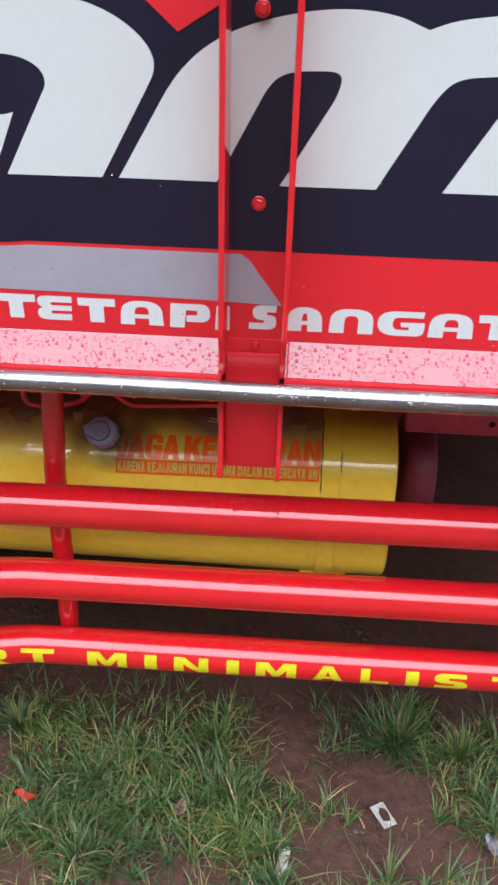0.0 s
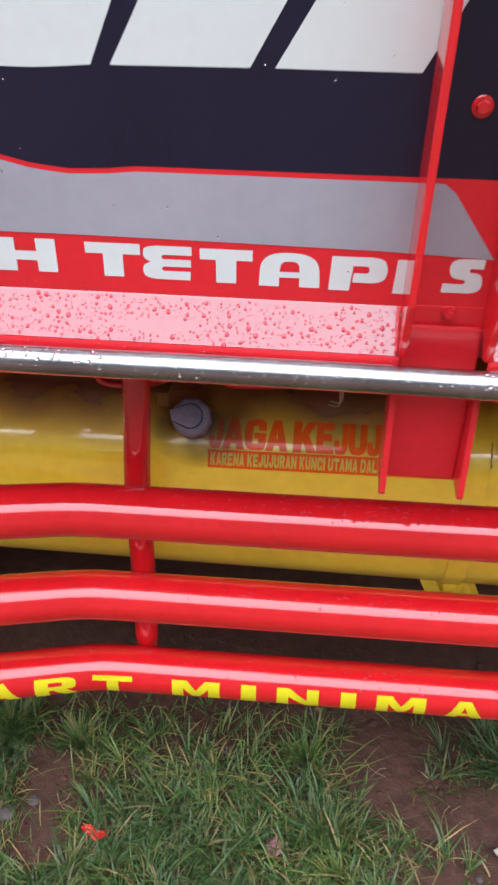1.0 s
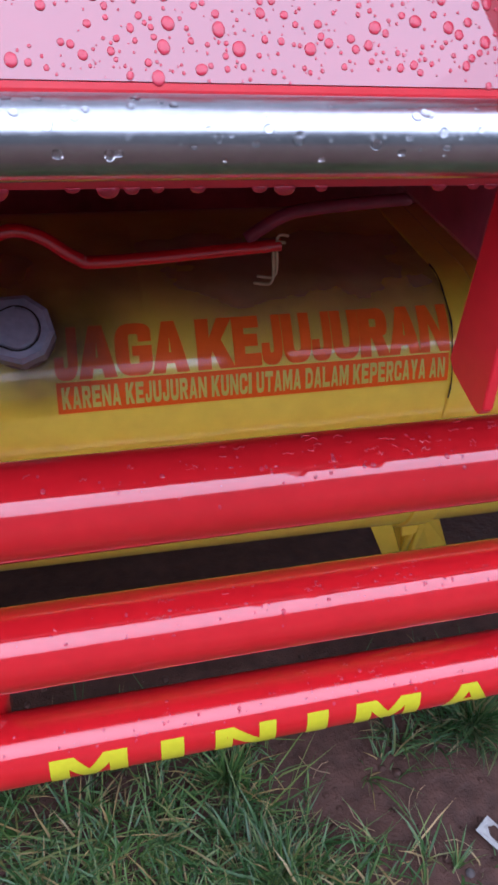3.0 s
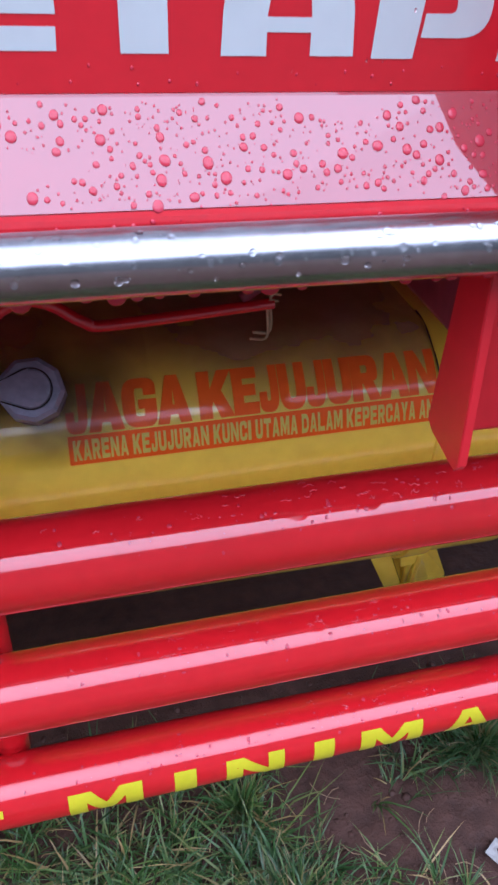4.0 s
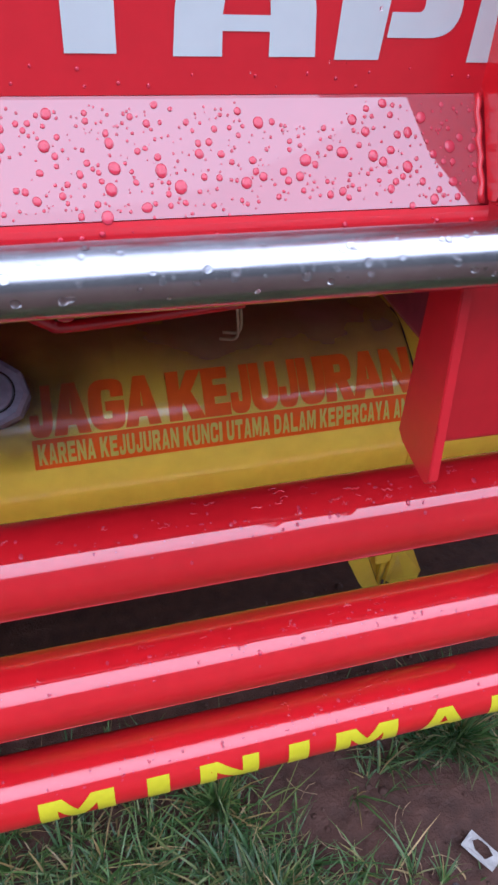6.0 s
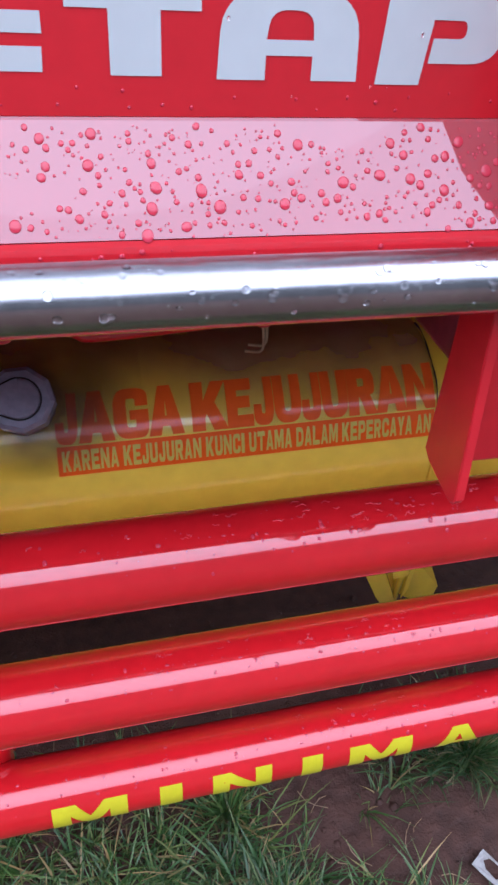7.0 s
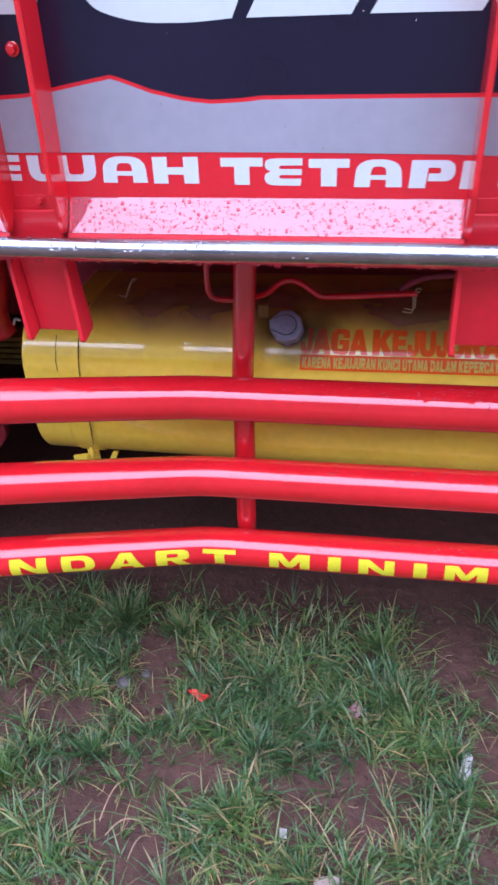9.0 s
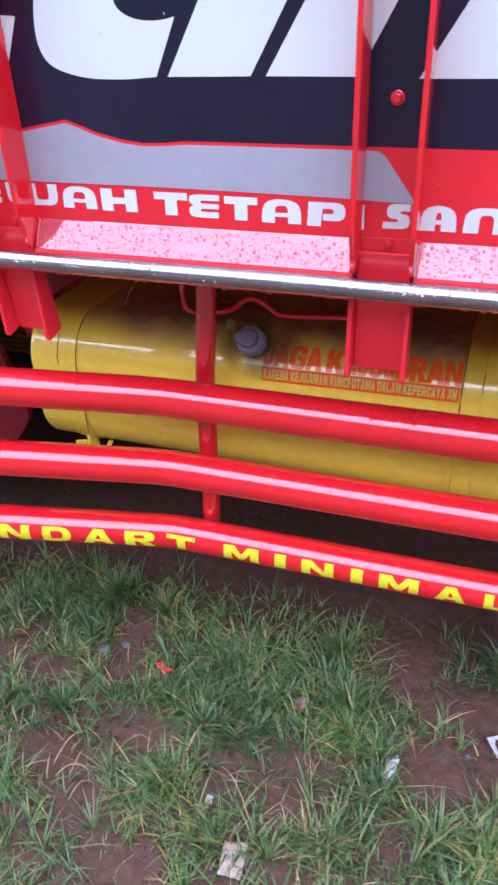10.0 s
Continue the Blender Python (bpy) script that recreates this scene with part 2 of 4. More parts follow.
def sweep(points, r, n=28, bm=None, cap=True):
    """A round bar along a line of points; r may be one radius or one for each point."""
    bm = bm or bmesh.new()
    pts = [Vector(p) for p in points]
    rs = r if isinstance(r, (list, tuple)) else [r] * len(pts)
    side = None
    rings = []
    for i, p in enumerate(pts):
        d = (pts[min(i + 1, len(pts) - 1)] - pts[max(i - 1, 0)]).normalized()
        if side is None:
            side = d.orthogonal().normalized()
        side = (side - d * side.dot(d)).normalized()
        up = d.cross(side)
        rings.append([bm.verts.new(p + (side * math.cos(2 * math.pi * k / n) + up * math.sin(2 * math.pi * k / n)) * rs[i]) for k in range(n)])
    for a, b in zip(rings, rings[1:]):
        for k in range(n):
            bm.faces.new((a[k], a[(k + 1) % n], b[(k + 1) % n], b[k]))
    if cap:
        bm.faces.new(rings[0][::-1])
        bm.faces.new(rings[-1])
    bmesh.ops.recalc_face_normals(bm, faces=bm.faces)
    return bm


def spline(ctrl, step=8):
    """A smooth line through the control points."""
    c = [Vector(p) for p in ctrl]
    c = [c[0] * 2 - c[1]] + c + [c[-1] * 2 - c[-2]]
    out = []
    for i in range(1, len(c) - 2):
        for k in range(step):
            t = k / step
            a, b, d, e = c[i - 1], c[i], c[i + 1], c[i + 2]
            out.append(0.5 * (2 * b + (d - a) * t + (2 * a - 5 * b + 4 * d - e) * t * t + (3 * b - a - 3 * d + e) * t ** 3))
    out.append(c[-2])
    return out


def rounded(corners, seg=7):
    """A closed outline with each corner (x, z, radius) rounded off."""
    out = []
    n = len(corners)
    for i in range(n):
        p = Vector(corners[i][:2])
        a, b = Vector(corners[i - 1][:2]), Vector(corners[(i + 1) % n][:2])
        r = corners[i][2] if len(corners[i]) > 2 else 0
        if r <= 0:
            out.append(p)
            continue
        la, lb = (a - p).length, (b - p).length
        ra, rb = min(r, la * 0.5), min(r, lb * 0.5)
        pa, pb = p + (a - p) * ra / la, p + (b - p) * rb / lb
        for k in range(seg + 1):
            t = k / seg
            out.append(pa * (1 - t) ** 2 + p * 2 * t * (1 - t) + pb * t * t)
    return out


def filled(data):
    """The flat faces of a 2D curve or text, as points and polygons."""
    ob = new("outline", data)
    me = bpy.data.meshes.new_from_object(ob.evaluated_get(bpy.context.evaluated_depsgraph_get()))
    vs, fs = [v.co.copy() for v in me.vertices], [tuple(p.vertices) for p in me.polygons]
    bpy.data.objects.remove(ob)
    bpy.data.meshes.remove(me)
    return vs, fs


def outline_faces(loops):
    cu = bpy.data.curves.new("outline", "CURVE")
    cu.dimensions, cu.fill_mode = "2D", "BOTH"
    for loop in loops:
        sp = cu.splines.new("POLY")
        sp.points.add(len(loop) - 1)
        for q, p in zip(sp.points, loop):
            q.co = (p[0], p[1], 0, 1)
        sp.use_cyclic_u = True
    return filled(cu)


FONT = {}
BLOCK = {
    "M": [[(0, 0), (0, 1), (.31, 1), (.5, .5), (.69, 1), (1, 1), (1, 0), (.76, 0), (.76, .62), (.57, .08), (.43, .08), (.24, .62), (.24, 0)]],
    "N": [[(0, 0), (0, 1), (.3, 1), (.72, .4), (.72, 1), (1, 1), (1, 0), (.7, 0), (.28, .6), (.28, 0)]],
    "I": [[(0, 0), (0, 1), (1, 1), (1, 0)]],
    "A": [[(0, 0), (.34, 1), (.66, 1), (1, 0), (.71, 0), (.65, .18), (.35, .18), (.29, 0)], [(.41, .37), (.59, .37), (.5, .70)]],
    "L": [[(0, 0), (0, 1), (.32, 1), (.32, .25), (1, .25), (1, 0)]],
    "T": [[(0, 1), (1, 1), (1, .74), (.65, .74), (.65, 0), (.35, 0), (.35, .74), (0, .74)]],
    "E": [[(0, 0), (0, 1), (.97, 1), (.97, .77), (.36, .77), (.36, .62), (.88, .62), (.88, .40), (.36, .40), (.36, .23), (1, .23), (1, 0)]],
    "K": [[(0, 0), (0, 1), (.32, 1), (.32, .60), (.64, 1), (1, 1), (.63, .56), (1, 0), (.64, 0), (.42, .36), (.32, .25), (.32, 0)]],
    "D": [(("r",), (0, 0), (0, 1), (1, 1, .5), (1, 0, .5)), (("r",), (.29, .24), (.71, .24, .2), (.71, .76, .2), (.29, .76))],
    "P": [(("r",), (0, 0), (0, 1), (1, 1, .3), (1, .38, .3), (.33, .36), (.33, 0)), (("r",), (.33, .57), (.68, .57, .1), (.68, .79, .1), (.33, .79))],
    "R": [(("r",), (0, 0), (0, 1), (.97, 1, .3), (.97, .44, .25), (.74, .42), (1, 0), (.65, 0), (.43, .38), (.32, .38), (.32, 0)),
          (("r",), (.32, .59), (.65, .59, .1), (.65, .79, .1), (.32, .79))],
    "U": [(("r",), (0, 1), (0, 0, .4), (1, 0, .4), (1, 1), (.68, 1), (.68, .22, .15), (.32, .22, .15), (.32, 1))],
    "J": [(("r",), (.62, 1), (1, 1), (1, 0, .4), (0, 0, .4), (0, .42), (.34, .42), (.34, .22, .1), (.62, .22, .12))],
    "C": [(("r",), (1, .62), (1, 1, .4), (0, 1, .4), (0, 0, .4), (1, 0, .4), (1, .38), (.68, .38), (.68, .2, .12), (.32, .2, .12), (.32, .8, .12), (.68, .8, .12), (.68, .62))],
    "Y": [[(.34, 0), (.34, .38), (0, 1), (.34, 1), (.5, .64), (.66, 1), (1, 1), (.66, .38), (.66, 0)]],
    "G": [(("r",), (1, .64), (1, 1, .4), (0, 1, .4), (0, 0, .4), (1, 0, .25), (1, .54), (.5, .54), (.5, .37), (.69, .37), (.69, .2, .1), (.32, .2, .12), (.32, .8, .12), (.69, .8, .12), (.69, .64))],
    "S": [(("r",), (.95, 1), (.95, .75), (.42, .75, .08), (.42, .63, .06), (1, .56, .3), (1, 0, .35), (.03, 0), (.03, .26), (.62, .26, .08), (.62, .38, .06), (0, .45, .3), (0, 1, .35))],
}


def swell(loop, d):
    """The outline moved outwards by d."""
    area = sum(a[0] * b[1] - b[0] * a[1] for a, b in zip(loop, loop[1:] + loop[:1]))
    out = []
    for a, p, b in zip(loop[-1:] + loop[:-1], loop, loop[1:] + loop[:1]):
        u, w = (Vector(p) - Vector(a)), (Vector(b) - Vector(p))
        if u.length < 1e-6 or w.length < 1e-6:
            continue
        n = Vector((u.y, -u.x)).normalized() + Vector((w.y, -w.x)).normalized()
        n = n / max(0.5, n.dot(n) / 2) if n.length > 0.1 else n
        out.append(Vector((p[0] + (n.x * d * 1.3 if area > 0 else -n.x * d * 1.3), p[1] + (n.y * d * 0.35 if area > 0 else -n.y * d * 0.35))))
    return out


def letter_faces(ch, bold):
    """A capital of the built-in font, stretched to the unit square."""
    if ch in BLOCK and (ch, bold) not in FONT:
        loops = [rounded(list(lp)[1:]) if lp[0] == ("r",) else [Vector(p) for p in lp] for lp in BLOCK[ch]]
        vs, fs = outline_faces([swell(lp, bold if k == 0 else -bold) for k, lp in enumerate(loops)] if bold > 0.03 else loops)
        FONT[ch, bold] = ([(v.x, v.y) for v in vs], fs)
    if (ch, bold) not in FONT:
        cu = bpy.data.curves.new("letter", "FONT")
        cu.body, cu.offset, cu.resolution_u = ch, bold, 5
        cu.fill_mode = "BOTH"
        vs, fs = filled(cu)
        x0, x1 = min(v.x for v in vs), max(v.x for v in vs)
        y0, y1 = min(v.y for v in vs), max(v.y for v in vs)
        FONT[ch, bold] = ([((v.x - x0) / (x1 - x0), (v.y - y0) / (y1 - y0)) for v in vs], fs)
    return FONT[ch, bold]


def decal(name, faces, mat, parent, place, cuts=(), label="", xcuts=()):
    """Flat faces (u, v) laid on a surface by place(u, v); cuts: v where they bend, xcuts: u."""
    vs, fs = faces
    bm = bmesh.new()
    bv = [bm.verts.new((v[0], v[1], 0)) for v in vs]
    for f in fs:
        try:
            bm.faces.new([bv[i] for i in f])
        except ValueError:
            pass
    for axis, values in ((1, cuts), (0, xcuts)):
        for c in values:
            co, no = [0, 0, 0], [0, 0, 0]
            co[axis], no[axis] = c, 1
            bmesh.ops.bisect_plane(bm, geom=list(bm.verts) + list(bm.edges) + list(bm.faces), dist=1e-6, plane_co=co, plane_no=no)
    for v in bm.verts:
        v.co = Vector(place(v.co.x, v.co.y))
    bmesh.ops.recalc_face_normals(bm, faces=bm.faces)
    return part(name, bm, mat, parent, label, smooth=bool(cuts))


# ---------------------------------------------------------------- ground
def ground_height(x, y):
    h = 0.012 * noise.noise(Vector((x * 2.1, y * 2.1, 3.0))) + 0.006 * noise.noise(Vector((x * 9, y * 9, 1.0)))
    return h * (1 if abs(x) < 4 and abs(y) < 4 else 0.3)


def ground_lines(lo, hi, fine_lo, fine_hi, step):
    far = [lo, lo / 3, lo / 10, lo / 30]
    inner = list(np.arange(fine_lo, fine_hi + step / 2, step))
    return [v for v in far if v < fine_lo - 0.5] + inner + [v for v in (hi / 30, hi / 10, hi / 3, hi) if v > fine_hi + 0.5]


def build_ground():
    xs, ys = ground_lines(-300, 300, -2.2, 2.0, 0.03), ground_lines(-300, 300, -0.4, 3.2, 0.03)
    vs = [(x, y, ground_height(x, y)) for y in ys for x in xs]
    w = len(xs)
    fs = [(j * w + i, j * w + i + 1, (j + 1) * w + i + 1, (j + 1) * w + i) for j in range(len(ys) - 1) for i in range(w - 1)]
    me = bpy.data.meshes.new("ground")
    me.from_pydata(vs, [], fs)
    me.materials.append(soil)
    for p in me.polygons:
        p.use_smooth = True
    tagged(new("ground", me), "wet brown muddy soil under patchy grass", "ground", kind="structure")


build_ground()

# ---------------------------------------------------------------- truck
truck = new("truck")
truck.location = (0, 0, 0)
tagged(truck, "red truck with polished rail, yellow tank and tube guard", "truck")

X0, X1 = -2.6, 2.2            # stretch of truck that is built
FACE = 0.9145                 # face of the side panel


def face_y(z):
    """The panel leans back a little towards its top."""
    return FACE - 0.0048 + 0.027 * (z - 1.066)


side_panel = part("side_panel", prism([(face_y(1.0540), 1.0540), (face_y(2.0), 2.0), (face_y(2.0) + 0.03, 2.0), (face_y(1.0540) + 0.03, 1.0540)], X0, X1), red_panel, truck, "red steel side panel with printed lettering")


def on_panel(lift):
    return lambda x, z: (x, face_y(z) - lift, z - 0.001 * max(0.0, 1.245 - z) / 0.18)


def wave(x):
    """Upper edge of the grey stripe."""
    left = [(-2.6, 1.1690), (-0.62, 1.1690), (-0.56, 1.1710), (-0.50, 1.1810), (-0.446, 1.1900), (-0.40, 1.1740), (-0.36, 1.1650), (-0.329, 1.1615),
            (-0.295, 1.1625), (-0.269, 1.1650), (-0.24, 1.1650), (0.3, 1.1620), (2.2, 1.1620)]
    for (a, za), (b, zb) in zip(left, left[1:]):
        if a <= x <= b:
            return za + (zb - za) * (x - a) / (b - a)
    return 1.163


wave_x = [X0 + 0.01, -1.2] + [float(v) for v in np.arange(-0.7, 0.0, 0.012)] + [0.0]
black_low = [(x, wave(x) + 0.0045) for x in wave_x] + [(0.31, 1.1665), (X1 - 0.01, 1.1665)]
decal("black_field", outline_faces([black_low + [(X1 - 0.01, 1.95), (X0 + 0.01, 1.95)]]), black_vinyl, side_panel, on_panel(0.0004), label="glossy black printed field")
grey_loop = [(x, wave(x)) for x in wave_x if x < 0.0] + [(0.006, 1.1565), (0.0475, 1.1015), (-0.05, 1.1050), (-0.2, 1.1072), (-0.33, 1.1085), (X0 + 0.01, 1.1110)]
decal("grey_stripe", outline_faces([grey_loop]), grey_vinyl, side_panel, on_panel(0.0008), label="grey printed stripe")

# large slanted white figures, drawn as plain shapes
BASE = 1.2465
hollow = []
for k in range(33):      # oval hollow, open at its lower right
    a = radians(-70 - 315 * k / 32)
    hollow.append((-0.288 + 0.062 * math.cos(a), 1.341 + 0.031 * math.sin(a) + 0.005 * math.cos(a)))
bowl = rounded([(-0.299, BASE), *hollow, (-0.283, BASE), (-0.169, BASE), (-0.1165, 1.333, 0.012), (-0.097, 1.366, 0.028), (-0.120, 1.398, 0.028),
                (-0.168, 1.423, 0.04), (-0.25, 1.437, 0.06), (-0.40, 1.435, 0.06), (-0.465, 1.365, 0.05), (-0.478, 1.268, 0.055), (-0.415, BASE - 0.0015, 0.045), (-0.345, BASE - 0.003, 0.02)], 9)
decal("white_figure", outline_faces([bowl]), white_vinyl, side_panel, on_panel(0.0009), label="large slanted white printed figure")
arches = rounded([(-0.149, BASE), (-0.034, BASE - 0.001), (0.026, 1.3515, 0.022), (0.048, 1.361, 0.016), (0.105, 1.362, 0.02), (0.098, 1.337, 0.008), (0.039, BASE - 0.0035),
                  (0.149, BASE - 0.004), (0.2045, 1.338, 0.016), (0.224, 1.3575, 0.022), (0.288, 1.361, 0.018), (0.281, 1.334, 0.012), (0.224, BASE - 0.0055),
                  (0.335, BASE - 0.006), (0.40, 1.35, 0.03), (0.40, 1.41, 0.04), (0.30, 1.420, 0.05), (0.215, 1.4105, 0.02), (0.1885, 1.4015, 0.002), (0.150, 1.4165, 0.03), (0.09, 1.4205, 0.05),
                  (0.02, 1.410, 0.04), (-0.035, 1.391, 0.03), (-0.078, 1.358, 0.03)], 9)
decal("white_figure", outline_faces([arches]), white_vinyl, side_panel, on_panel(0.0009), label="large slanted white printed figure")
left_fig = rounded([(-0.527, 1.2575), (-0.500, 1.320, 0.003), (-0.60, 1.327, 0.02), (-0.66, 1.30, 0.03), (-0.66, 1.26, 0.02)], 6)
decal("white_figure", outline_faces([left_fig]), white_vinyl, side_panel, on_panel(0.0009), label="large slanted white printed figure")
decal("red_wedge", outline_faces([[(-0.075, 1.396), (-0.028, 1.4225), (0.0, 1.45), (-0.16, 1.45), (-0.107, 1.4235)]]), red_panel, side_panel, on_panel(0.0017))


def glyph(ch, w):
    """Wide rounded capitals, one unit high and w wide."""
    s = 0.6
    if ch == "T":
        return [[(0, 1), (w, 1), (w, .68), (w / 2 + s / 2, .68), (w / 2 + s / 2, 0), (w / 2 - s / 2, 0), (w / 2 - s / 2, .68), (0, .68)]]
    if ch == "I":
        return [[(0.07, 1), (s, 1), (s, 0), (0, 0)]]
    if ch == "H":
        return [[(0, 1), (s, 1), (s, .62), (w - s, .62), (w - s, 1), (w, 1), (w, 0), (w - s, 0), (w - s, .34), (s, .34), (s, 0), (0, 0)]]
    if ch == "E":
        return [rounded([(w, 1), (w, .74), (.62, .74, .06), (.55, .68, .04), (.62, .61, .05), (w * .98, .61), (w * .98, .39), (.62, .39, .05), (.55, .32, .04), (.62, .26, .06),
                         (w * .97, .26), (w * .96, 0), (.25, 0, .3), (0, .12, .2), (0, .42, .2), (.24, .52, .03), (.02, .62, .2), (.02, .92, .2), (.3, 1, .3)])]
    if ch == "A":
        return [rounded([(0, 0), (.06, 1.0, .75), (w - .06, 1.0, .75), (w, 0), (w - s, 0), (w - s, .27), (s, .27), (s, 0)]),
                rounded([(s, .44), (w - s, .44), (w - s - .03, .75, .22), (s + .05, .75, .22)])]
    if ch == "P":
        return [rounded([(0, 0), (.06, 1), (w, 1, .42), (w, .25, .42), (s + .08, .25), (s + .11, .53), (w - .52, .53, .09), (w - .52, .73, .09), (s + .08, .73), (s, 0)])]
    if ch == "S":
        return [rounded([(w, 1), (w - .02, .72), (.72, .72, .06), (.72, .62, .06), (w, .58, .3), (w, 0, .4), (0, 0), (.02, .27), (.62, .27, .06), (.64, .38, .06), (.16, .44, .3), (.16, 1, .4)])]
    if ch == "N":
        return [rounded([(0, 0), (.06, 1, .7), (w, 1, .7), (w, 0), (w - s, 0), (w - s, .72, .22), (s + .02, .72, .22), (s, 0)])]
    if ch == "M":
        h = w / 2
        return [rounded([(0, 0), (.06, 1, .6), (h, 1, .3), (w, 1, .6), (w, 0), (w - s * .8, 0), (w - s * .8, .72, .15), (h + .25, .72, .15), (h + .25, 0),
                         (h - .25, 0), (h - .25, .72, .15), (s * .8, .72, .15), (s * .8, 0)])]
    if ch == "W":
        h = w / 2
        return [rounded([(0, 1), (.02, 0, .5), (h, 0, .2), (w, 0, .6), (w, 1), (w - s * .85, 1), (w - s * .85, .27, .2), (h + .28, .27, .15), (h + .28, 1),
                         (h - .28, 1), (h - .28, .27, .15), (s * .85, .27, .15), (s * .85, 1)])]
    return [rounded([(w - .04, 1), (0, 1, .75), (0, 0, .75), (w, 0, .35), (w, .56), (w * .5, .56), (w * .5, .36), (w - s, .36), (w - s, .25, .04), (s, .25, .25), (s, .75, .25), (w - .06, .75)])]


ROW_LOW, ROW_HIGH = 1.0684, 1.0997
for ch, xa, xb in (("M", -0.726, -0.645), ("E", -0.616, -0.582), ("W", -0.572, -0.481), ("A", -0.473, -0.415), ("H", -0.407, -0.349),
                   ("T", -0.321, -0.269), ("E", -0.267, -0.221), ("T", -0.2135, -0.165), ("A", -0.159, -0.103), ("P", -0.095, -0.043), ("I", -0.037, -0.0235),
                   ("S", 0.006, 0.041), ("A", 0.054, 0.099), ("N", 0.107, 0.162), ("G", 0.167, 0.225), ("A", 0.230, 0.285), ("T", 0.290, 0.338)):
    hgt = ROW_HIGH - ROW_LOW
    vs, fs = outline_faces(glyph(ch, (xb - xa) / hgt))
    decal("letter", ([(xa + v[0] * hgt, ROW_LOW + v[1] * hgt + (-0.014 * (xa + 0.16) if xa < 0 else 0.0015)) for v in vs], fs), white_vinyl, side_panel, on_panel(0.0004), label="white printed letter " + ch)

# sloping ledge under the panel, with its folded lip
LEDGE_TOP, LEDGE_LOW = (0.9085, 1.0528), (0.8850, 1.0150)
ledge_outline = [(0.9095, 1.0538), (0.9085, 1.0528), (0.8850, 1.0150), (0.8868, 1.0128), (0.912, 1.050), (0.946, 1.050), (0.946, 1.0536)]
lip_outline = [(0.8848, 1.0146), (0.8839, 1.0125), (0.8833, 1.0100), (0.8825, 1.0010), (0.8800, 0.9793), (0.8825, 0.9793), (0.8850, 1.004), (0.8864, 1.0124)]
SPANS = ((X0, -0.6035), (-0.5225, -0.0255), (0.0550, X1))      # notched where the stakes pass through
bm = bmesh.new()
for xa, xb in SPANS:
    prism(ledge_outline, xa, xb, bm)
ledge = part("ledge", bm, red_wet_dimmed, truck, "sloping red gloss steel ledge, wet with rain")
for xa, xb in SPANS:
    part("lip", prism(lip_outline, xa, xb), red_panel, ledge, "folded red lip of the ledge")

rail_y, rail_z, rail_r = 0.8605, 1.0028, 0.0135
rail = part("rail", sweep([(X0 + (X1 - X0) * k / 40, rail_y, rail_z + 0.0006 * math.sin(k * 1.3)) for k in range(41)], rail_r, 32), steel, truck, "polished stainless steel rail", smooth=True)


def stake(cx, bx, halfw=0.037, low_w=0.039, lean=0.0):
    """Upright channel on the panel, with its bracket below the rail."""
    st = new("stake")
    st.parent = truck
    tagged(st, "red steel upright channel bolted to the panel")
    for s in (-1, 1):
        xa = cx + s * halfw
        outline = [(0.859, 1.95), (0.9140, 1.95), (0.9140, 1.0575), (0.9080, 1.0535), (0.8842, 1.0155), (0.8760, 1.0175), (0.861, 1.072)]
        bm = prism(outline, xa - 0.0034, xa + 0.0034)
        for v in bm.verts:
            v.co.x += 0.010 * (v.co.z - 1.2)
            if s > 0:      # this flange is splayed a little
                v.co.x += 0.003 * (0.914 - v.co.y) / 0.055
        bmesh.ops.bevel(bm, geom=list(bm.edges), offset=0.0016, segments=3, affect="EDGES")
        part("flange", bm, red_paint, st)
        xb = bx + s * low_w
        low = [(0.8820, 0.99), (0.911, 0.99), (0.911, 0.874), (0.904, 0.8695), (0.877, 0.8645), (0.872, 0.8645), (0.8690, 0.869), (0.8820, 0.975)]
        bm = prism(low, xb - 0.003, xb + 0.003)
        for v in bm.verts:
            v.co.x += lean * (v.co.z - 0.87)
        bmesh.ops.bevel(bm, geom=list(bm.edges), offset=0.0006, segments=2, affect="EDGES")
        part("bracket_flange", bm, red_panel, st)
    bm = box(bx - low_w + 0.003, bx + low_w - 0.003, 0.9000, 0.9050, 0.868, 1.0395, 0.0022)
    for v in bm.verts:
        v.co.x += lean * min(v.co.z - 0.87, 0.12)
    part("bracket_plate", bm, red_panel, st)
    part("foot_plate", box(cx - 0.042, cx + 0.042, 0.9075, 0.9125, 1.0300, 1.0560, 0.0006), red_panel, st)
    for s in (-1, 1):
        pts = [(cx + s * 0.0437 + 0.0006 * math.sin(k * 2.1), 0.9085 - 0.0236 * k / 12, 1.0540 - 0.0384 * k / 12) for k in range(13)]
        part("weld_bead", sweep(pts, [0.0013 + 0.0003 * (k % 2) for k in range(13)], 10), red_panel, st, smooth=True)
    for z, dy, s in ((1.0505, -0.0052, 0.78), (1.2230, 0, 1), (1.418, 0, 1), (1.61, 0, 1)):
        bm = sweep([(cx + 0.001, 0.9138 + dy, z), (cx + 0.001, 0.9110 + dy, z), (cx + 0.001, 0.9106 + dy, z)], [0.0085 * s, 0.0085 * s, 0.0078 * s], 20)
        sweep([(cx + 0.001, 0.911 + dy, z), (cx + 0.001, 0.9060 + dy, z), (cx + 0.001, 0.9052 + dy, z)], [0.0062 * s, 0.006 * s, 0.005 * s], 6, bm)
        part("bolt", bm, red_panel if dy else red_paint, st)
    return st


stake(0.0147, 0.0125)
stake(-0.563, -0.563, lean=-0.11)

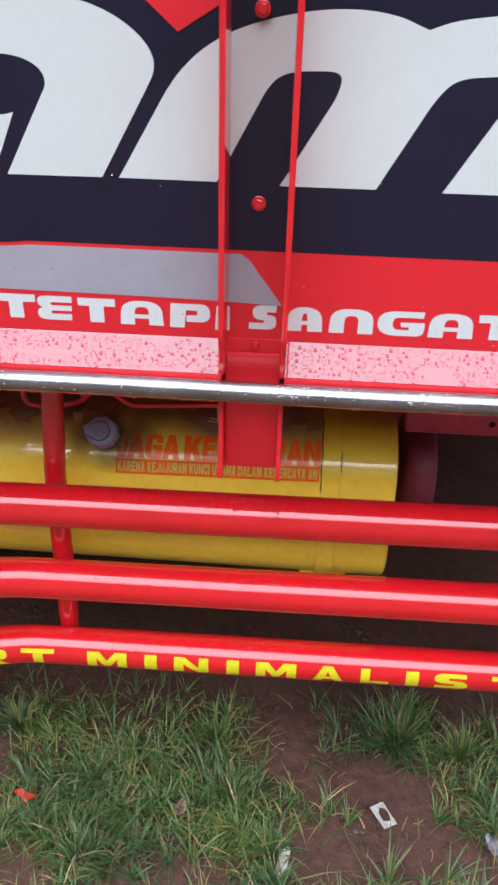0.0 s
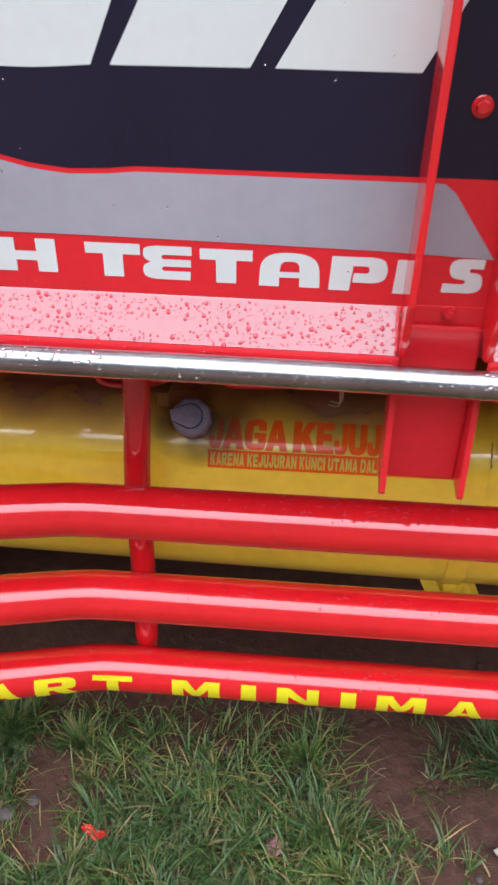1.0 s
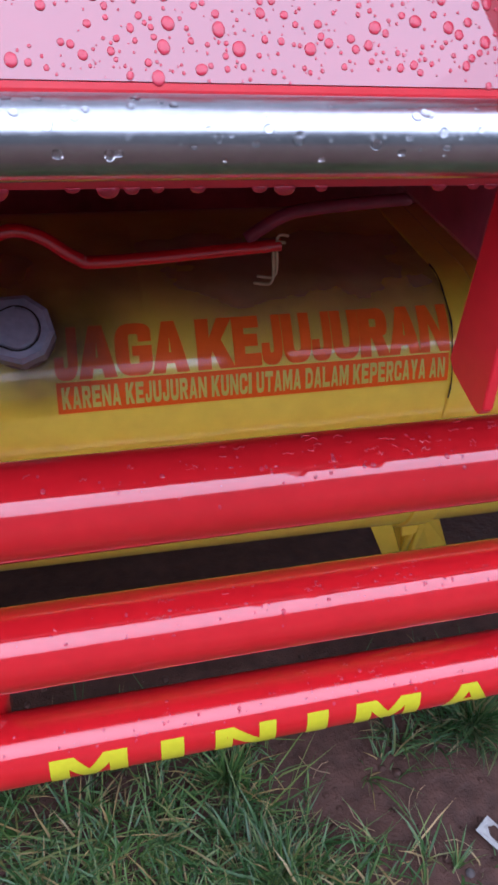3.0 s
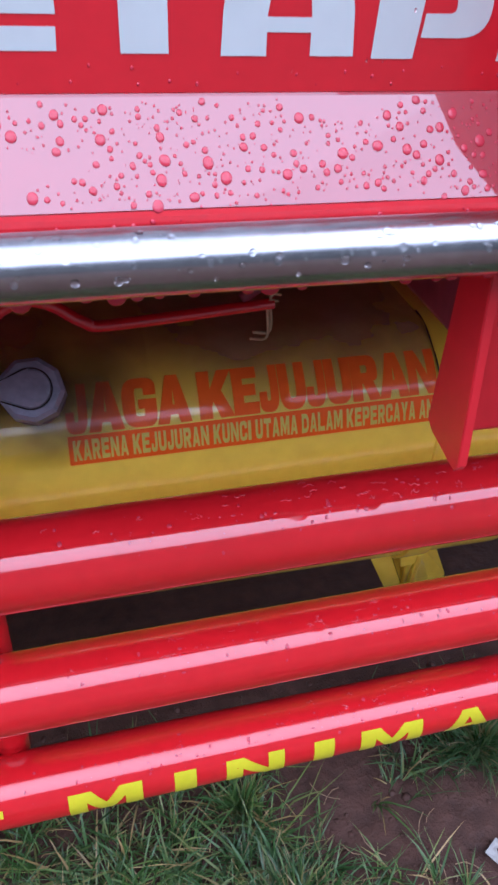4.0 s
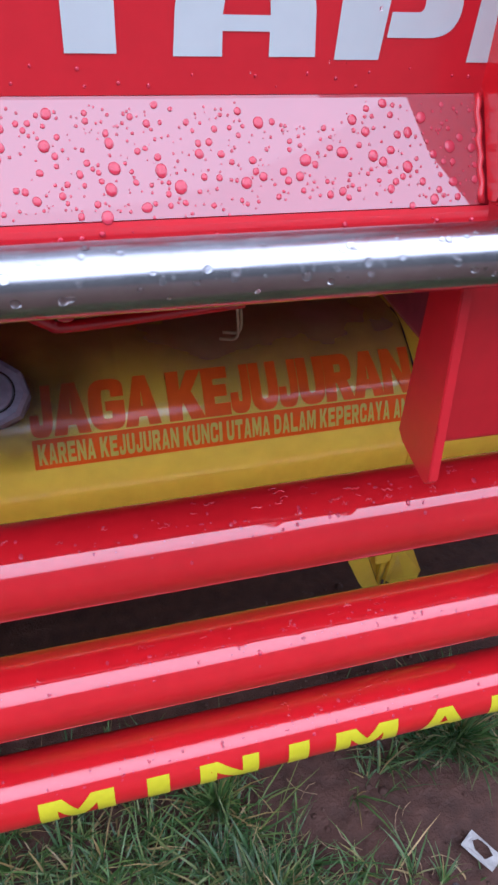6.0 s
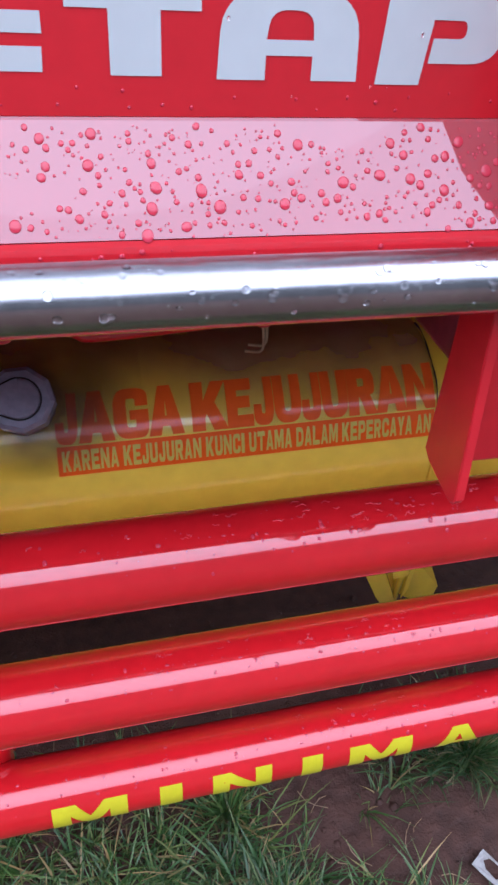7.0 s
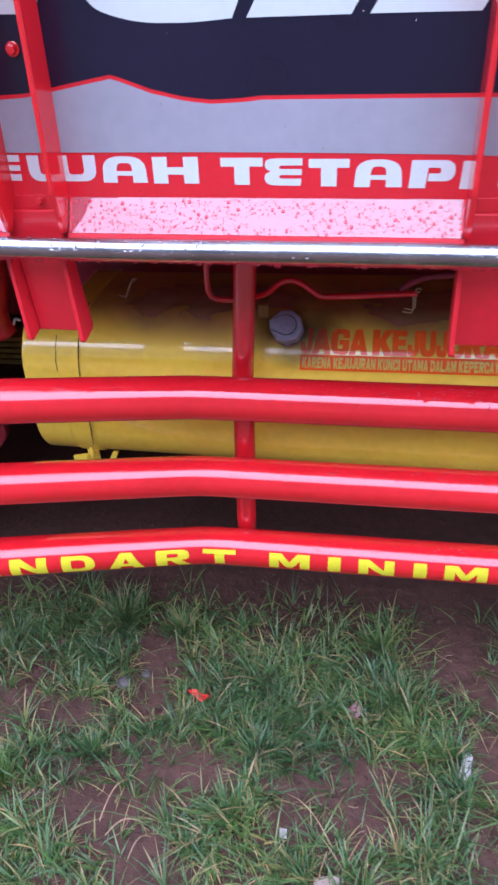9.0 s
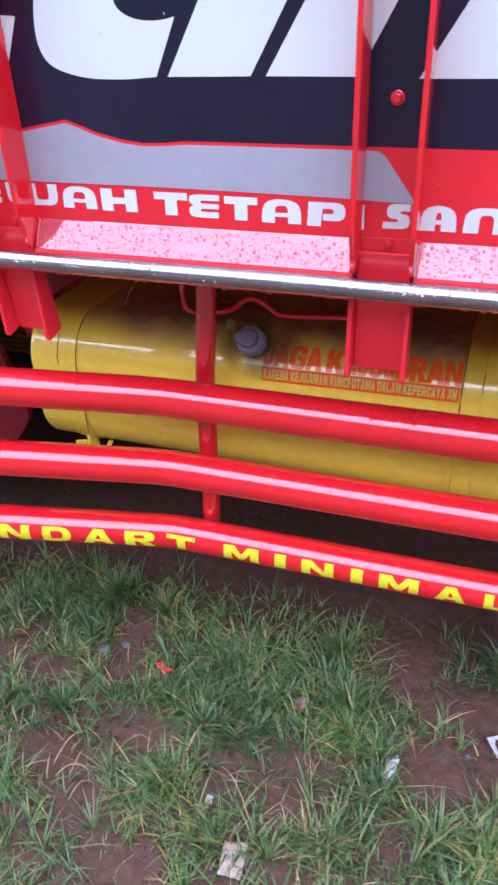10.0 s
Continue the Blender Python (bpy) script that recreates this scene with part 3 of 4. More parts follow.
# ---------------------------------------------------------------- tube guard
guard = new("side_guard")
guard.parent = truck
tagged(guard, "red steel tube guard of three bent bars")
KINK, TUBE_R = -0.412, 0.0358
TUBES = ((1.0032, 0.7098), (1.0101, 0.5454), (1.0165, 0.3770))


def kink(x):
    """How far x lies past the bend, eased over a few centimetres."""
    d = KINK - x
    return (d + math.sqrt(d * d + 0.022 ** 2)) / 2


def guard_y(y, x):
    return y + 0.0216 * (x + 0.06) - 0.335 * kink(x)


def guard_z(z, x):
    return z + 0.122 * kink(x)


bars = []
for y, z in TUBES:
    xs = [-2.4, -1.6, -1.0] + [float(v) for v in np.arange(-0.7, -0.2, 0.01)] + [0.1, 0.5, 1.0, 2.0]
    bars.append(part("bar", sweep([(x, guard_y(y, x), guard_z(z, x)) for x in xs], TUBE_R, 40), red_paint, guard, "red gloss steel tube", smooth=True))
part("post", sweep(spline([(-0.331, 1.094, 1.0), (-0.332, 1.088, 0.9), (-0.336, 1.078, 0.80), (-0.340, 1.066, 0.70), (-0.341, 1.058, 0.56), (-0.344, 1.050, 0.39)], 6), 0.0185, 22), red_paint, guard, smooth=True)


def on_bar(x, a):
    """A place on the lowest bar; a in degrees above its front."""
    y, z = TUBES[2]
    r = (TUBE_R + 0.0004) * math.hypot(1, (guard_y(y, x + 0.005) - guard_y(y, x - 0.005)) / 0.01)
    return (x, guard_y(y, x) - r * math.cos(radians(a)), guard_z(z, x) + r * math.sin(radians(a)))


for ch, xa, xb in (("T", -0.900, -0.838), ("A", -0.811, -0.7515), ("N", -0.735, -0.676), ("D", -0.652, -0.597), ("A", -0.5755, -0.515), ("R", -0.4945, -0.435), ("T", -0.413, -0.352),
                   ("M", -0.290, -0.216), ("I", -0.183, -0.160), ("N", -0.128, -0.0645), ("I", -0.031, -0.008), ("M", 0.023, 0.0965), ("A", 0.126, 0.183),
                   ("L", 0.214, 0.265), ("I", 0.295, 0.318), ("S", 0.346, 0.406), ("T", 0.448, 0.510)):
    vs, fs = letter_faces(ch, 0.028)
    decal("letter", ([(xa + (xb - xa) * u, v) for u, v in vs], fs), yellow_vinyl, guard, lambda x, v: on_bar(x, -22 + 54 * v),
          cuts=[k / 10 for k in range(1, 10)], label="yellow printed letter " + ch)

# ---------------------------------------------------------------- fuel tank
tank = new("fuel_tank")
tank.parent = truck
tagged(tank, "yellow painted steel fuel tank with red stickers")
TANK_X0, TANK_X1 = -0.766, 0.256
T_Y0, T_Y1, T_Z0, T_Z1, T_R = 1.131, 1.477, 0.440, 0.772, 0.10


def tank_shift(x):
    return 0.028 * x


def tank_outline(grow=0.0, seg=12):
    out = []
    for cy, cz, a0 in ((T_Y0 + T_R, T_Z0 + T_R, 180), (T_Y1 - T_R, T_Z0 + T_R, 270), (T_Y1 - T_R, T_Z1 - T_R, 0), (T_Y0 + T_R, T_Z1 - T_R, 90)):
        for k in range(seg + 1):
            a = radians(a0 + 90 * k / seg)
            out.append((cy + (T_R + grow) * math.cos(a), cz + (T_R + grow) * math.sin(a)))
    return out


def tank_body(x0, x1, grow, inset=0.005):
    bm = bmesh.new()
    rings = []
    for x, g in ((x0, grow - inset), (x0 + inset * 0.3, grow - inset * 0.3), (x0 + inset, grow), (x0 + inset * 2, grow), (x1 - inset * 2, grow), (x1 - inset, grow), (x1 - inset * 0.3, grow - inset * 0.3), (x1, grow - inset)):
        rings.append([bm.verts.new((x, y + tank_shift(x), z + 0.03 * max(0.0, -x) * max(0.0, min(1.0, (0.66 - z) / 0.16)))) for y, z in tank_outline(g)])
    n = len(rings[0])
    for a, b in zip(rings, rings[1:]):
        for i in range(n):
            bm.faces.new((a[i], a[(i + 1) % n], b[(i + 1) % n], b[i]))
    bm.faces.new(rings[0][::-1])
    bm.faces.new(rings[-1])
    bmesh.ops.recalc_face_normals(bm, faces=bm.faces)
    return bm


part("shell", tank_body(TANK_X0, TANK_X1, 0.0), yellow_paint, tank, smooth=True)

def slit(x, lo, hi):
    """Dark gap along a strap's edge, from angle lo to hi round the upper front corner; below 0 down the front."""
    cy, cz = T_Y0 + T_R + tank_shift(x), T_Z1 - T_R
    pts = []
    for k in range(17):
        a = lo + (hi - lo) * k / 16
        if a < 0:
            pts.append((x + 0.0006 * math.sin(k), cy - T_R - 0.0024, cz + a * 0.004))
        else:
            pts.append((x + 0.0006 * math.sin(k), cy - (T_R + 0.0024) * math.cos(radians(a)), cz + (T_R + 0.0024) * math.sin(radians(a))))
    part("strap_gap", sweep(pts, [0.0007 + 0.0003 * math.sin(k * 1.7) for k in range(17)], 8), rubber, tank)


for xa, xb in ((-0.697, -0.654), (0.1205, 0.1555)):
    part("strap", tank_body(xa, xb, 0.0022, 0.0018), yellow_paint, tank, "yellow steel strap round the tank", smooth=True)
    if xa < 0:
        slit(xb, -38, 88)
        slit(xa, 5, 42)
    else:
        slit(xa, 4, 88)
        slit(xb, 26, 46)
    cx, y0 = (xa + xb) / 2, T_Y0 + 0.036 + tank_shift(xa)
    right_foot = (([(-.050, 0, .474), (-.022, 0, .474), (.010, 0, .394), (-.008, 0, .391), (-.020, 0, .410)], 0.005, "strap_leg"),
                                 ([(-.022, 0, .474), (.004, .03, .474), (.016, .03, .400), (.010, 0, .394)], 0.005, "strap_web"),
                                 ([(.040, 0, .474), (.066, 0, .415), (.063, 0, .397), (.052, 0, .388), (.030, .010, .388), (.020, .010, .474)], 0.005, "strap_leg"),
                                 ([(.020, .010, .474), (.030, .010, .388), (.013, .030, .388), (.012, .030, .474)], 0.004, "strap_web"),
                                 ([(-.010, -.006, .480), (.014, -.006, .480), (.013, -.007, .452), (-.006, -.007, .449)], 0.003, "strap_tab"),
                                 ([(.016, -.004, .480), (.026, -.004, .480), (.020, -.004, .420), (.014, -.004, .405)], 0.003, "strap_tab"))
    left_foot = (([(-.046, 0, .462), (-.016, 0, .468), (-.014, 0, .424), (-.030, 0, .420), (-.046, 0, .430)], 0.005, "strap_leg"),
                 ([(-.016, 0, .468), (.002, .02, .468), (.004, .02, .424), (-.014, 0, .424)], 0.004, "strap_web"),
                 ([(.041, .004, .476), (.053, .004, .476), (.022, .004, .418), (.010, .004, .418)], 0.005, "strap_leg"),
                 ([(-.012, -.004, .500), (.014, -.004, .500), (.012, -.004, .474), (-.010, -.004, .472)], 0.003, "strap_tab"))
    for outline, thick, name in left_foot if xa < 0 else right_foot:
        bm = bmesh.new()
        front = [bm.verts.new((cx + x, y0 + y, z)) for x, y, z in outline]
        back = [bm.verts.new((cx + x, y0 + y + thick, z)) for x, y, z in outline]
        bm.faces.new(front)
        bm.faces.new(back[::-1])
        for k in range(len(front)):
            bm.faces.new((front[k], back[k], back[(k + 1) % len(back)], front[(k + 1) % len(front)]))
        bmesh.ops.recalc_face_normals(bm, faces=bm.faces)
        bmesh.ops.bevel(bm, geom=list(bm.edges), offset=0.0007, segments=2, affect="EDGES")
        part(name, bm, yellow_paint, tank)
    bolt = [(cx + .003, y0 - 0.012, .515), (cx - .003, y0 - 0.006, .415)] if xa < 0 else [(cx + .014, y0 + 0.004, .475), (cx + .010, y0 + 0.006, .392)]
    part("strap_bolt", sweep(bolt, 0.0042, 10), yellow_paint, tank, smooth=True)


def on_tank(lift):
    """u along the tank, v metres of skin up from where the front starts to round over."""
    cy, cz = T_Y0 + T_R, T_Z1 - T_R
    def place(u, v):
        if v < 0:
            return (u, T_Y0 - lift + tank_shift(u), cz + v)
        a = v / T_R
        if a > math.pi / 2:      # flat top of the tank
            return (u, cy + v - T_R * math.pi / 2 + tank_shift(u), cz + T_R + lift)
        return (u, cy - (T_R + lift) * math.cos(a) + tank_shift(u), cz + (T_R + lift) * math.sin(a))
    return place


CUTS = [k * 0.006 for k in range(0, 27)] + [0.1571, 0.23]
S0, S1, V0 = -0.250, 0.1170, 0.0255
decal("sticker_bar", ([(S0, V0), (S1, V0), (S1, V0 + 0.027), (S0, V0 + 0.027)], [(0, 1, 2, 3)]), orange_vinyl, tank, on_tank(0.0010), CUTS, "orange sticker bar")


def line_of_text(text, u0, u1, v0, v1, mat, lift, bold, gap, space, widths, name="letter", slant=0.0):
    total = sum(space if c == " " else widths.get(c, 1.0) + gap for c in text) - gap
    k, at = (u1 - u0) / total, u0
    for c in text:
        if c == " ":
            at += space * k
            continue
        w = widths.get(c, 1.0) * k
        vs, fs = letter_faces(c, bold)
        decal(name, ([(at + w * u + slant * v, v0 + (v1 - v0) * v) for u, v in vs], fs), mat, tank, on_tank(lift), CUTS, label="printed letter " + c)
        at += w + gap * k


line_of_text("KARENA KEJUJURAN KUNCI UTAMA DALAM KEPERCAYA AN", S0 + 0.004, S1 - 0.004, V0 + 0.004, V0 + 0.023, sticker_yellow, 0.0013, 0.02, 0.16, 0.45, {"I": 0.42, "J": 0.8, "M": 1.25, "N": 1.05, "K": 1.05, "U": 1.0})
line_of_text("JAGA KEJUJURAN", S0 + 0.001, S1, V0 + 0.029, V0 + 0.074, orange_vinyl, 0.0010, 0.033, 0.08, 0.28, {"J": 0.62, "K": 1.05, "E": 0.8, "U": 0.85, "R": 0.92, "N": 0.98})

# oily grime round the filler; brown tint painting shade and red reflection on the upper tank
def dirt_shade_patch(name, colour, centre, size, alpha, fine, full, span, lift, label):
    """A soft-edged patch of dirt or painted shade on the tank's skin, thickest at its centre."""
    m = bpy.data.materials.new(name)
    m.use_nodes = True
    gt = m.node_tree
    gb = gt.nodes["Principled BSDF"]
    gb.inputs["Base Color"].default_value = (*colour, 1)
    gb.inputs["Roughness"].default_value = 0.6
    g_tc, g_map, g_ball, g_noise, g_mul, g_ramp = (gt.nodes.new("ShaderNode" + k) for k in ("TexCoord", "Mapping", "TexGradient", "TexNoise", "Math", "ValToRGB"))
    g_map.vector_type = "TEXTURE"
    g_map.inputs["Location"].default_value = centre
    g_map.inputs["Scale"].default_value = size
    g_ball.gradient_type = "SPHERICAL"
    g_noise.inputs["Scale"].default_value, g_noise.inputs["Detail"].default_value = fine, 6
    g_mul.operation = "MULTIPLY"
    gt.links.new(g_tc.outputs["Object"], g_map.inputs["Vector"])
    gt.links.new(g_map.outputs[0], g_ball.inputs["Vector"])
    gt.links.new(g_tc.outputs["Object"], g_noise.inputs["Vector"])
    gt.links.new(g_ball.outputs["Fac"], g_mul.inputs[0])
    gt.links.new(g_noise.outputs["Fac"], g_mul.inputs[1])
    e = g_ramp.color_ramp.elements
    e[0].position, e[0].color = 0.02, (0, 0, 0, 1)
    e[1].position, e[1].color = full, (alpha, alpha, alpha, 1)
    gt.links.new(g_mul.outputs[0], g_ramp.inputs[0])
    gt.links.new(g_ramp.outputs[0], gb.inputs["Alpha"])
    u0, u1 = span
    decal("grime_and_shade", ([(u0, 0.001), (u1, 0.001), (u1, 0.32), (u0, 0.32)], [(0, 1, 2, 3)]), m, tank, on_tank(lift), CUTS, label)


dirt_shade_patch("filler_grime", (0.085, 0.045, 0.030), (-0.262, 1.150, 0.760), (0.092, 0.085, 0.072), 0.70, 22, 0.36, (-0.36, -0.17), 0.0016, "dark oily grime round the filler")
# these two colour in the brown shade below the bed, under the letters
dirt_shade_patch("upper_tank_shade", (0.42, 0.23, 0.165), (-0.44, 1.245, 0.825), (0.36, 0.18, 0.150), 0.85, 9, 0.38, (-0.65, -0.24), 0.0007, "brown tint painted for shade on the upper tank")
dirt_shade_patch("upper_tank_shade", (0.42, 0.23, 0.165), (-0.04, 1.250, 0.825), (0.38, 0.18, 0.145), 0.85, 9, 0.38, (-0.24, 0.127), 0.0007, "brown tint painted for shade on the upper tank")

# filler cap on the upper front edge
cap_axis = Vector((0, -math.cos(radians(41)), math.sin(radians(41))))
cap_rise = Vector((0, -math.cos(radians(54)), math.sin(radians(54))))
cap_foot = Vector((-0.2745, T_Y0 + T_R + tank_shift(-0.2745), T_Z1 - T_R)) + cap_rise * T_R
bm = sweep([cap_foot - cap_axis * 0.022, cap_foot + cap_axis * 0.012], 0.028, 24)
part("filler_neck", bm, dark_metal, tank)
bm = sweep([cap_foot + cap_axis * 0.006, cap_foot + cap_axis * 0.008, cap_foot + cap_axis * 0.033, cap_foot + cap_axis * 0.037], [0.0270, 0.0290, 0.0286, 0.0248], 9)
part("filler_cap", bm, cap_plastic, tank, "grey plastic nine-sided filler cap")
bm = sweep([cap_foot + cap_axis * 0.036, cap_foot + cap_axis * 0.041, cap_foot + cap_axis * 0.042], [0.0175, 0.0165, 0.0145], 24)
part("cap_boss", bm, cap_plastic, tank)
bm = bmesh.new()
tabx = Vector((-1, 0, 0))
tabu = cap_axis.cross(tabx)
c0 = cap_foot + cap_axis * 0.0395
vs = [bm.verts.new(c0 + tabx * a + tabu * b + cap_axis * c) for a, b, c in ((0, .017, .003), (.026, .007, .002), (.029, -.006, .002), (0, -.017, .003),
                                                                           (0, .017, -.004), (.026, .007, -.004), (.029, -.006, -.004), (0, -.017, -.004))]
for f in ((0, 1, 2, 3), (7, 6, 5, 4), (0, 4, 5, 1), (1, 5, 6, 2), (2, 6, 7, 3), (3, 7, 4, 0)):
    bm.faces.new([vs[i] for i in f])
bmesh.ops.recalc_face_normals(bm, faces=bm.faces)
part("cap_tab", bm, cap_plastic, tank)
groove = []      # dark seam round the boss and its tab
for k in range(21):
    a = radians(-118 + 236 * k / 20)
    groove.append(c0 - tabx * 0.0178 * math.cos(a) + tabu * 0.0178 * math.sin(a) - cap_axis * 0.0018)
groove = [c0 + tabx * 0.027 - tabu * 0.0075 - cap_axis * 0.0018] + groove + [c0 + tabx * 0.0255 + tabu * 0.0085 - cap_axis * 0.0018]
part("cap_seam", sweep(groove, 0.0007, 8), rubber, tank, smooth=True)

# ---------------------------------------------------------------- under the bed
# two added walls, down to the soil, keep light out below the bed
part("far_light_block", box(X0, X1, 2.96, 3.0, 0.02, 0.985, 0.003), red_under, truck, "unseen dark red wall that blocks light from the far side")
part("end_light_block", box(X0, X0 + 0.03, 0.95, 2.96, 0.02, 0.985, 0.003), red_under, truck, "unseen dark red wall that blocks light from the end")
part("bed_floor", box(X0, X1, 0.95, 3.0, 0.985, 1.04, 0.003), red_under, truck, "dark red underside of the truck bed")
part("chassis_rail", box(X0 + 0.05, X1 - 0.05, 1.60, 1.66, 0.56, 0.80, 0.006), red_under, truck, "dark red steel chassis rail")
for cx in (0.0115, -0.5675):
    part("cross_beam", box(cx - 0.03, cx + 0.03, 0.925, 2.9, 0.92, 0.984, 0.004), shaded_red, truck)
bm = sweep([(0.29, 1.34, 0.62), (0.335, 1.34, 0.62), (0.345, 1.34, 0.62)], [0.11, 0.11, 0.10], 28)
part("air_tank", bm, shaded_red, truck, "round red air tank, colour darkened for shade", smooth=True)
part("brake_pipe", sweep(spline([(-0.411, 1.16, 0.93), (-0.410, 1.15, 0.85), (-0.407, 1.15, 0.824), (-0.394, 1.15, 0.815), (-0.362, 1.15, 0.815), (-0.312, 1.15, 0.826), (-0.288, 1.15, 0.845), (-0.268, 1.15, 0.852),
                                 (-0.248, 1.15, 0.846), (-0.224, 1.15, 0.829), (-0.199, 1.15, 0.825), (-0.06, 1.152, 0.834)], 6), 0.0052, 12), red_paint, truck, "thin red pipe above the tank", smooth=True)


def wire_clip(x, y, z, w, h, lean):
    """Bent double wire that hangs over the tank."""
    pts = [(x + w * 0.6 + lean, y, z + h), (x + lean, y, z + h * 0.94), (x, y - 0.004, z), (x - w, y - 0.006, z)]
    bm = sweep(spline(pts, 5), 0.0014, 8)
    sweep(spline([(a + 0.003, b + 0.002, c + 0.005) for a, b, c in pts], 5), 0.0014, 8, bm)
    part("wire_clip", bm, wire_metal, truck, smooth=True)


wire_clip(-0.066, 1.150, 0.805, 0.016, 0.032, 0.0)
wire_clip(-0.594, 1.245, 0.772, 0.015, 0.031, 0.012)
tab = box(-0.324, -0.307, 1.148, 1.152, 0.784, 0.806, 0.001)
box(-0.324, -0.307, 1.152, 1.20, 0.802, 0.806, 0.001, tab)
part("bracket_tab", tab, spring_paint, truck, "small ochre bracket beside the filler cap")
part("pipe_bracket", sweep(spline([(-0.088, 1.156, 0.838), (-0.074, 1.156, 0.848), (-0.050, 1.156, 0.860), (0.0, 1.158, 0.865), (0.05, 1.16, 0.868)], 5), 0.0055, 12), shaded_red, truck, "red bracket bar above the tank, colour darkened for shade", smooth=True)
part("hose_clip", sweep(spline([(-0.790, 1.160, 0.748), (-0.783, 1.157, 0.760), (-0.776, 1.162, 0.756)], 4), 0.0026, 8), paper_white, truck, "small white hose clip", smooth=True)
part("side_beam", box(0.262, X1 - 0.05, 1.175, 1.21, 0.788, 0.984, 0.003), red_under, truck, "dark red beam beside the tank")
part("beam_hole", sweep([(0.408, 1.1746, 0.812), (0.408, 1.19, 0.812)], 0.006, 16), rubber, truck)

# leaf spring and mudguard beyond the tank's end
for k in range(5):
    part("spring_leaf", box(-1.6, -1.0 + 0.015 * k, 1.52, 1.59, 0.46 + 0.016 * k, 0.473 + 0.016 * k, 0.003), spring_paint, truck)
hanger = sweep(spline([(-0.888, 1.325, 0.985), (-0.892, 1.325, 0.86), (-0.902, 1.325, 0.76), (-0.917, 1.325, 0.70), (-0.916, 1.325, 0.665), (-0.906, 1.325, 0.64)], 5), 0.023, 16)
part("spring_hanger", hanger, red_panel, truck, smooth=True)
flap = rounded([(-1.90, 0.78), (-1.04, 0.80, 0.05), (-0.972, 0.646, 0.05), (-0.950, 0.540, 0.05), (-0.922, 0.432, 0.025), (-1.015, 0.309, 0.04), (-1.07, 0.220, 0.03), (-1.90, 0.20)], 6)
bm = bmesh.new()
front, back = [bm.verts.new((x, 1.250, z)) for x, z in flap], [bm.verts.new((x, 1.268, z)) for x, z in flap]
bm.faces.new(front)
bm.faces.new(back[::-1])
for k in range(len(front)):
    bm.faces.new((front[k], back[k], back[(k + 1) % len(back)], front[(k + 1) % len(front)]))
bmesh.ops.recalc_face_normals(bm, faces=bm.faces)
part("mudguard", bm, guard_red, truck, "dark red mudguard plate before the wheel")

# ---------------------------------------------------------------- rain drops
drop_red = bpy.data.materials.new("rain_water_on_red")      # thin water caps that show the paint below
drop_red.use_nodes = True
db = drop_red.node_tree.nodes["Principled BSDF"]
db.inputs["Base Color"].default_value = (0.52, 0.035, 0.060, 1)
db.inputs["Roughness"].default_value = 0.03
db.inputs["IOR"].default_value = 1.5

run_water = material("water_runs", (0.60, 0.05, 0.07), 0.06, ior=1.8, vary=0.03, rough_vary=0.02)

rng = np.random.default_rng(7)


def dome(verts, faces, centre, normal, r, flat, n, rings, stretch=1.0):
    """One drop: a closed flattened cap on a surface."""
    normal = Vector(normal).normalized()
    a = Vector((1, 0, 0))
    a = (a - normal * a.dot(normal)).normalized()
    b = normal.cross(a)
    base = len(verts)
    c = Vector(centre)
    wob = 1 + rng.uniform(0, 0.07) * np.cos(2 * np.arange(n) * 2 * math.pi / n + rng.uniform(0, 6))
    for k in range(rings):
        t = k / rings * math.pi / 2
        rr, hh = r * math.cos(t) ** 0.8, r * flat * math.sin(t)
        for i in range(n):
            ang = 2 * math.pi * i / n
            verts.append(c + a * (rr * wob[i] * math.cos(ang)) + b * (rr * wob[i] * stretch * math.sin(ang)) + normal * hh)
    verts.append(c + normal * r * flat)
    top = len(verts) - 1
    for k in range(rings - 1):
        for i in range(n):
            j = (i + 1) % n
            faces.append((base + k * n + i, base + k * n + j, base + (k + 1) * n + j, base + (k + 1) * n + i))
    for i in range(n):
        faces.append((base + (rings - 1) * n + i, base + (rings - 1) * n + (i + 1) % n, top))
    faces.append(tuple(base + i for i in reversed(range(n))))


def stuff(name, verts, faces, mat, label, category):
    me = bpy.data.meshes.new(name)
    me.from_pydata([tuple(v) for v in verts], [], faces)
    me.materials.append(mat)
    for p in me.polygons:
        p.use_smooth = True
    return tagged(new(name, me), label, category, kind="stuff")


def drop_radius():
    u = rng.random()
    return rng.uniform(0.00025, 0.0007) if u < 0.46 else rng.uniform(0.0007, 0.0014) if u < 0.79 else rng.uniform(0.0014, 0.0026)


dv, df, cv_, cf_ = [], [], [], []
slope = Vector((0, LEDGE_LOW[0] - LEDGE_TOP[0], LEDGE_LOW[1] - LEDGE_TOP[1]))
ledge_n = Vector((0, slope.z, -slope.y)).normalized()
if ledge_n.z < 0:
    ledge_n = -ledge_n
taken = {}
for _ in range(5200):
    x, v = rng.uniform(-0.80, 0.42), rng.uniform(0.03, 0.99)
    if -0.031 < x < 0.061 or -0.609 < x < -0.517:
        continue
    if noise.noise(Vector((x * 14, v * 2.5, 5.0))) < -0.42:
        continue
    r = drop_radius()
    y, z = LEDGE_TOP[0] + slope.y * v, LEDGE_TOP[1] + slope.z * v
    cell = int(x // 0.008)
    if any(math.hypot(x - a, (v - b) * 0.043) < (r + q) * 1.15 for k in (-1, 0, 1) for a, b, q in taken.get(cell + k, ())):
        continue
    taken.setdefault(cell, []).append((x, v, r))
    dome(dv, df, (x, y - 0.0002, z - 0.0001), ledge_n, r, 0.24, 16 if r > 0.0010 else 10, 5 if r > 0.0010 else 3, 1.0 + 0.12 * rng.random())
